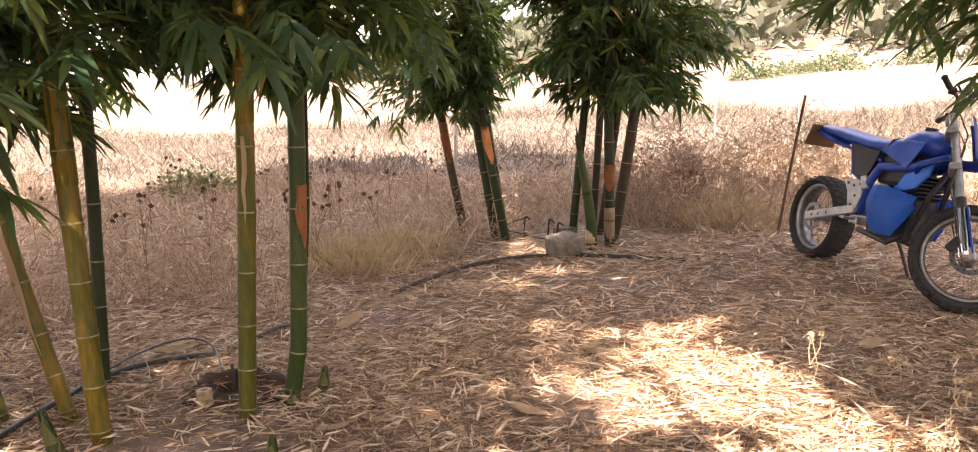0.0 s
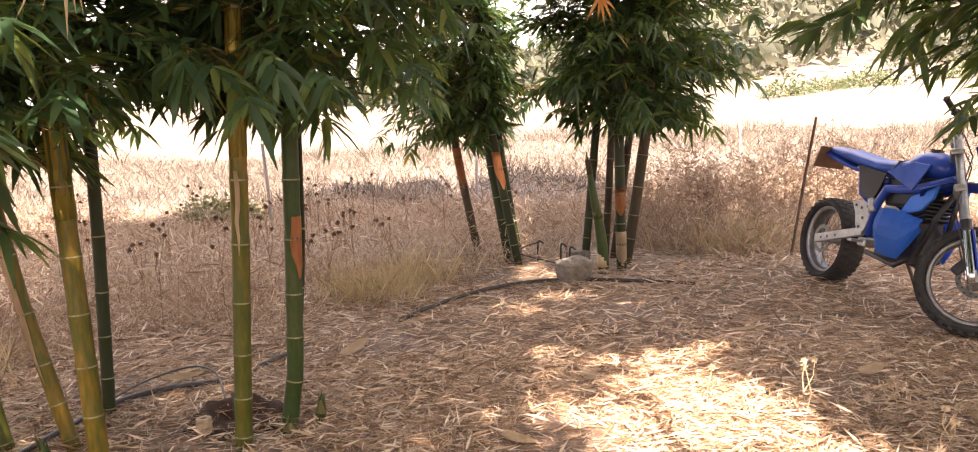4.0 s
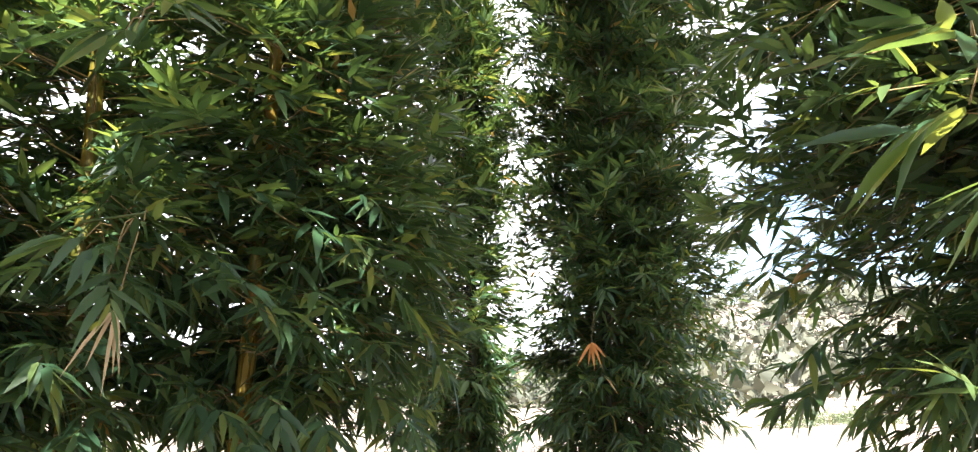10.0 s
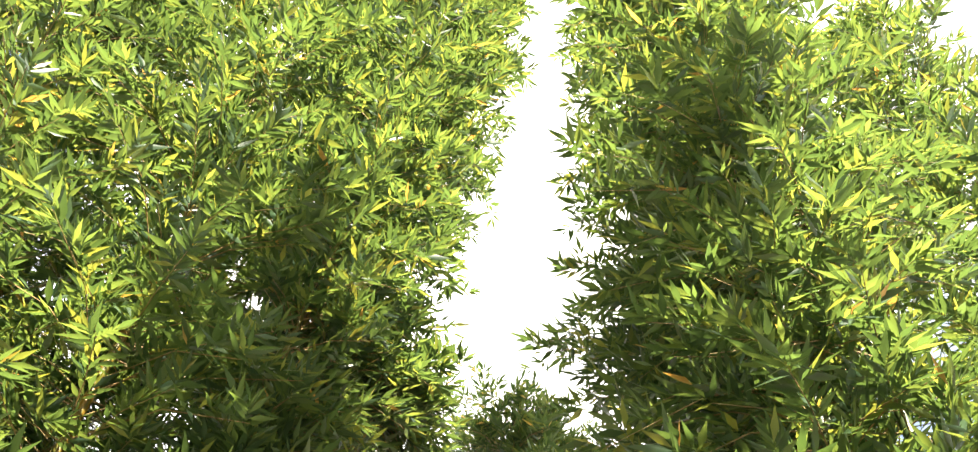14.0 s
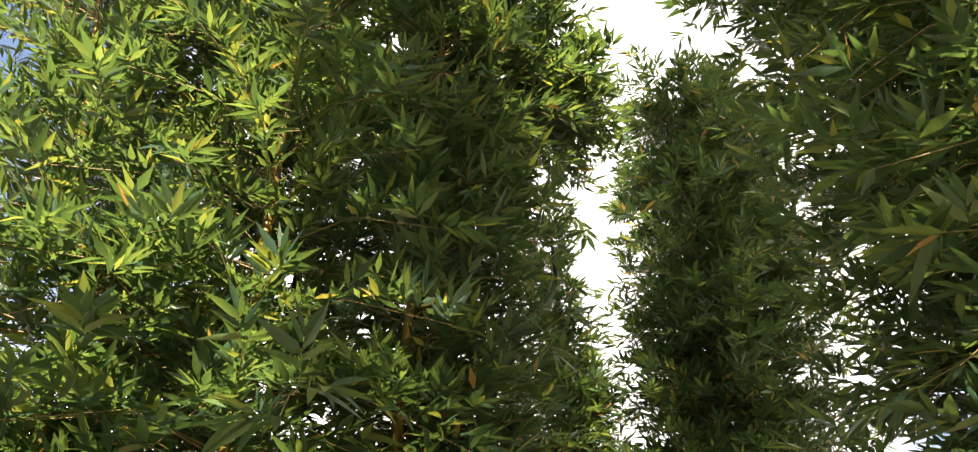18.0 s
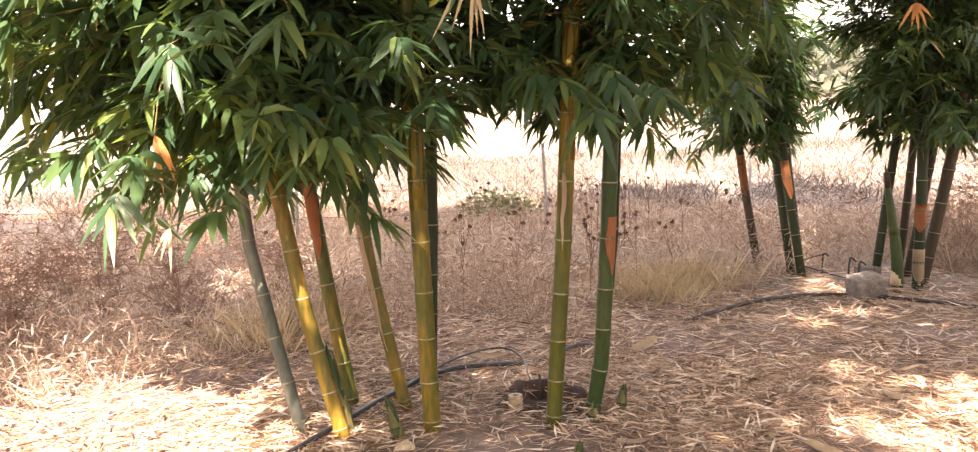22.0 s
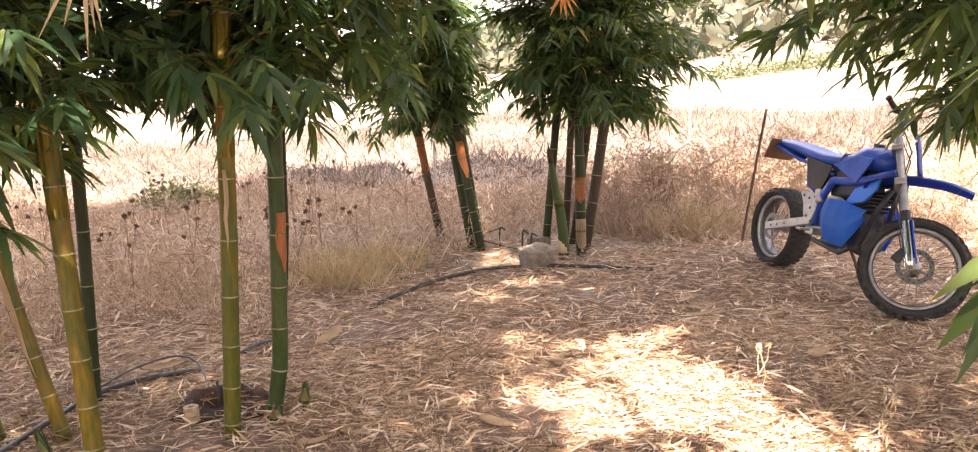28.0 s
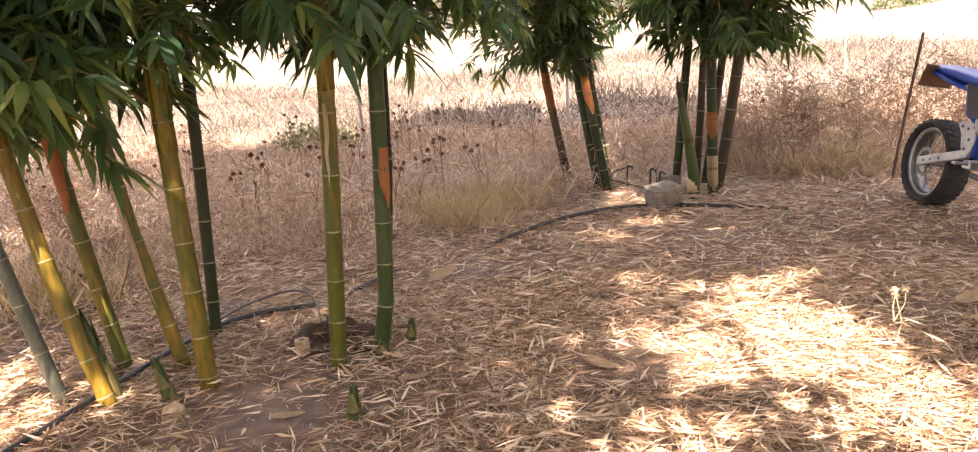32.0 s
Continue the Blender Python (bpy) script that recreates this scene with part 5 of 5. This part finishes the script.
# fork and steering
foot = Vector((BASE, 0, .345))
for side in (-1, 1):
    y = side * .098
    o = Vector((-.03, y, 0))
    lower = bike_part("fork_slider", tube([foot + o - AXIS * .04, foot + o + AXIS * .02, foot + o + AXIS * .30, foot + o + AXIS * .31], [.030, .030, .027, .022], 16), CHROME, None, "polished fork slider", True, True)
    bike_part("fork_tube", tube([foot + o + AXIS * .30, foot + o + AXIS * .33, foot + o + AXIS * .34, foot + o + AXIS * .92], [.030, .030, .026, .026], 16), ALLOY, None, "grey fork tube", True, True)
    bike_part("fork_seal", tube([foot + o + AXIS * .295, foot + o + AXIS * .36], .033, 14), BLACK, None, "", True)
    guard = bike_part("fork_guard", box((.012, .055, .30), tuple(foot + o + AXIS * .15 + Vector((.034, 0, .01))), (0, -26, 0), .004), BLUE, None, "blue fork guard with pale marks", True)
    for h, q in ((.05, .05), (.14, .02), (.17, .02), (.24, .05)):
        bike_part("mark", box((.004, .05, q), tuple(foot + o + AXIS * (.03 + h) + Vector((.0415, 0, .01))), (0, -26, 0)), GREYMARK, guard, "", True)
    bike_part("axle_clamp", box((.07, .05, .085), (BASE - .012, y, .35), (0, -26, 0), .012), ALLOY, None, "", True)
for h, w in ((.56, .05), (.80, .04)):
    bike_part("triple_clamp", box((.075, .27, w), tuple(foot + Vector((-.045, 0, 0)) + AXIS * h), (0, -26, 0), .012), ALLOY, None, "alloy triple clamp", True)
bar_c = foot + Vector((-.03, 0, 0)) + AXIS * .93
bike_part("handlebar", tube([bar_c + Vector(q) for q in ((-.10, -.34, .10), (-.06, -.27, .09), (0, -.16, .075), (0, -.08, .0), (0, .08, .0), (0, .16, .075), (-.06, .27, .09), (-.10, .34, .10))], .0125, 10), BLACK, None, "black handlebar", True, True)
bike_part("crossbar", tube([bar_c + Vector((0, -.15, .07)), bar_c + Vector((0, .15, .07))], .017, 10), RUST, None, "red-brown padded crossbar", True, True)
for side in (-1, 1):
    g = bar_c + Vector((-.06, side * .25, .09))
    e = bar_c + Vector((-.105, side * .365, .10))
    bike_part("grip", tube([g, g.lerp(e, .1), g.lerp(e, .9), e], [.017, .02, .018, .022], 10), RUBBER, None, "black rubber grip", True, True)
    bike_part("lever", tube([g + Vector((.02, -side * .03, 0)), g + Vector((.07, side * .02, -.01)), g + Vector((.04, side * .13, -.015))], .007, 6), BLACK, None, "", True, True)
    bike_part("lever_clamp", box((.05, .04, .045), tuple(g + Vector((.015, -side * .03, 0))), (0, 0, 0), .01), BLACK, None, "", True)
bike_part("bar_clamp", box((.06, .10, .05), tuple(bar_c + Vector((0, 0, -.02))), (0, -26, 0), .012), ALLOY, None, "", True)
mask = loft([[(BASE - .30 + .05 * math.cos(t * 1.2) + dx, .10 * math.sin(t * 1.25), z) for t in (k / 6 * 2 - 1 for k in range(7))] for z, dx in ((.95, .085), (1.03, .05), (1.13, .01), (1.21, -.03))], closed=False)
bmesh.ops.solidify(mask, geom=list(mask.faces), thickness=.006)
bike_part("front_plate", mask, BLUE, None, "blue plastic front plate", True, True)
rows = []
for i in range(15):
    t = i / 14
    x = BASE - .50 + .66 * t
    z = .87 + .11 * math.sin(math.pi * .5 * min(1, t * 1.1)) - .08 * max(0, t - .75) - .06 * max(0, .25 - t) * 4
    w = .085 * (0.55 + 0.6 * math.sin(math.pi * (.15 + .75 * t)))
    rows.append([(x, w * q, z - .035 * q * q) for q in (-1, -.7, -.35, 0, .35, .7, 1)])
fender = loft(rows, closed=False)
bmesh.ops.solidify(fender, geom=list(fender.faces), thickness=.006)
bike_part("front_fender", fender, BLUE, None, "long blue front fender", True, True)
for side in (-1, 1):
    bike_part("brake_hose", tube([foot + AXIS * .05 + Vector((-.06, side * .12, 0)), foot + AXIS * .4 + Vector((-.09, side * .13, 0)), foot + AXIS * .8 + Vector((.05, side * .10, 0)), bar_c + Vector((.04, side * .12, .0))], .005, 6), BLACK, None, "", True)

# frame, swingarm and engine
for side in (-1, 1):
    y = side * .095
    bike_part("swingarm_beam", box((.60, .032, .066), (.26, y * 1.25, .388), (0, -15, 0), .008), ALLOY, None, "dull alloy swingarm beam")
    # black plugs paint the dark of the holes; the beam is solid
    for hx in (.06, .14, .24):
        bike_part("beam_hole_shade", tube([(hx, y * 1.25 - side * .0155, .318 + hx * .268), (hx, y * 1.25 + side * .0175, .318 + hx * .268)], .011, 10), BLACK)
    bracket = plate([(.374, .655), (.42, .675), (.619, .684), (.646, .638), (.60, .56), (.565, .47), (.50, .44), (.455, .50), (.43, .58)], .010, .003)
    bmesh.ops.translate(bracket, verts=bracket.verts, vec=(0, y * 1.32, 0))
    bike_part("frame_bracket", bracket, ALLOY, None, "drilled alloy frame bracket")
    for q in ((.43, .64), (.50, .63), (.57, .65), (.53, .56), (.50, .49)):
        bike_part("bolt", tube([(q[0], y * 1.32 - side * .004, q[1]), (q[0], y * 1.32 + side * .010, q[1])], .011, 8), BLACK)
    bike_part("frame_spar", tube([(HEAD.x - .03, side * .03, HEAD.z + .04), (1.05, side * .10, .84), (.90, side * .12, .815), (.74, side * .125, .80), (.66, side * .125, .68), (.62, side * .12, .45)], [.03, .034, .03, .03, .03, .03], 10), BLUE, None, "blue frame spar", smooth=True)
    bike_part("down_tube", tube([(HEAD.x - .02, side * .02, HEAD.z - .05), (1.20, side * .06, .66), (1.12, side * .09, .40), (.95, side * .11, .30), (.62, side * .11, .33)], .019, 8), BLACK, None, "dark down tube", smooth=True)
    bike_part("subframe", tube([(.36, side * .115, .93), (.43, side * .115, .72), (.60, side * .12, .66)], .014, 8), BLUE, None, "", smooth=True)
    bike_part("subframe", tube([(.70, side * .10, .84), (.10, side * .10, .92), (-.22, side * .07, .98)], .014, 8), BLUE, None, "", smooth=True)
    panel = plate([(.36, .93), (.70, .90), (.64, .76), (.60, .70), (.45, .71)], .012, .004)
    bmesh.ops.translate(panel, verts=panel.verts, vec=(0, side * .125, 0))
    bike_part("side_panel", panel, BLACK, None, "black triangular side panel")
    shroud = plate([(.72, .915), (.82, .965), (.95, 1.01), (1.12, 1.005), (1.10, .93), (1.02, .82), (.86, .87)], .012, .004)
    bmesh.ops.subdivide_edges(shroud, edges=list(shroud.edges), cuts=1)
    bmesh.ops.translate(shroud, verts=shroud.verts, vec=(0, side * .14, 0))
    for v in shroud.verts:
        v.co.y -= side * 0.35 * max(0, v.co.z - .93)
    bike_part("tank_shroud", shroud, SEATBLUE, None, "pale blue tank shroud")
    cover = loft([[(x, side * (w0 + .03 * math.sin(math.pi * k / 5)), z0 + (z1 - z0) * k / 5) for k in range(6)] for x, w0, z0, z1 in ((.745, .155, .44, .66), (.83, .18, .365, .675), (.95, .185, .355, .68), (1.06, .18, .36, .67), (1.14, .165, .47, .66), (1.20, .14, .58, .65))], closed=False)
    bmesh.ops.solidify(cover, geom=list(cover.faces), thickness=.012)
    bike_part("side_cover", cover, BRIGHTBLUE, None, "bright blue sheet side cover")
    brace = plate([(.90, .64), (1.0, .78), (1.15, .84), (1.24, .88), (1.22, .80), (1.12, .70)], .02, .005)
    bmesh.ops.translate(brace, verts=brace.verts, vec=(0, side * .115, 0))
    bike_part("frame_plate", brace, BRIGHTBLUE, None, "bright blue frame plate")
    bike_part("foot_peg", box((.05, .10, .018), (.60, side * .20, .40), (0, 0, 0), .005), ALLOY)
bike_part("swingarm_bridge", box((.10, .20, .06), (.52, 0, .385), (0, 0, 0), .01), ALLOY)
bike_part("engine_case", box((.46, .22, .30), (.90, 0, .47), (0, -8, 0), .035), BLACK, None, "dark engine case")
for k in range(6):
    bike_part("cooling_fin", box((.20, .20, .010), (1.05, 0, .62 + k * .026), (0, -22, 0), .003), BLACK)
bike_part("battery_box", box((.40, .17, .20), (.86, 0, .80), (0, -6, 0), .02), BLACK, None, "black box under the tank")
bike_part("shock_absorber", tube([(.42, 0, .48), (.50, 0, .86)], .04, 12), RUST, None, "rusty shock absorber", smooth=True)
bike_part("chain_guard", box((.40, .03, .02), (.25, .10, .42), (0, -7, 0), .005), BLACK)
bike_part("exhaust_stub", tube([(.60, -.13, .70), (.66, -.15, .62)], .03, 10), ALLOY, None, "grey cylinder beside the frame", smooth=True)
seat = loft([[(x, w * math.sin(t), z + h * math.cos(t)) for t in (2 * math.pi * k / 14 for k in range(14))] for x, z, w, h in ((-.20, 1.015, .05, .018), (-.08, 1.005, .09, .034), (.14, .985, .115, .05), (.32, .963, .12, .052), (.52, .94, .12, .055), (.70, .945, .11, .056), (.84, .975, .095, .05), (.96, 1.02, .07, .035))])
bike_part("seat", seat, SEATBLUE, None, "long blue vinyl seat", smooth=True)
bike_part("seat_strap", tube([(.74, -.118, .93), (.76, -.09, .995), (.77, 0, 1.012), (.76, .09, .995), (.74, .118, .93)], .008, 6), BLACK, None, "black strap")
tank = loft([[(x, w * math.sin(t), z + h * math.cos(t)) for t in (2 * math.pi * k / 14 for k in range(14))] for x, z, w, h in ((.78, .95, .07, .05), (.88, .985, .10, .085), (.98, 1.0, .11, .095), (1.08, 1.005, .10, .085), (1.17, .99, .06, .05))])
bike_part("tank", tank, BLUE, None, "blue fuel tank", smooth=True)
bike_part("tank_cap", tube([(1.0, 0, 1.085), (1.0, 0, 1.11)], .04, 14), BLACK)
rows = []
for i in range(9):
    t = i / 8
    x = .25 - .50 * t
    w = .11 - .035 * t
    rows.append([(x, w * q, .93 + .10 * t + .02 * math.sin(3 * t) - .05 * q * q) for q in (-1, -.6, 0, .6, 1)])
tail = loft(rows, closed=False)
bmesh.ops.solidify(tail, geom=list(tail.faces), thickness=.006)
bike_part("tail_fender", tail, BLUE, None, "blue upswept tail fender", smooth=True)
bike_part("tail_board", box((.012, .26, .18), (-.19, -.02, .945), (0, 22, 0), .004), BOARD, None, "plain brown board under the tail")
bike_part("kickstand", tube([(.74, .12, .34), (.77, .19, .20), (.80, .25, .055)], [.014, .012, .012], 8), RUST, None, "thin side stand", smooth=True)
bike_part("kickstand_foot", box((.06, .05, .012), (.80, .25, .05), (0, 0, 0), .004), RUST)
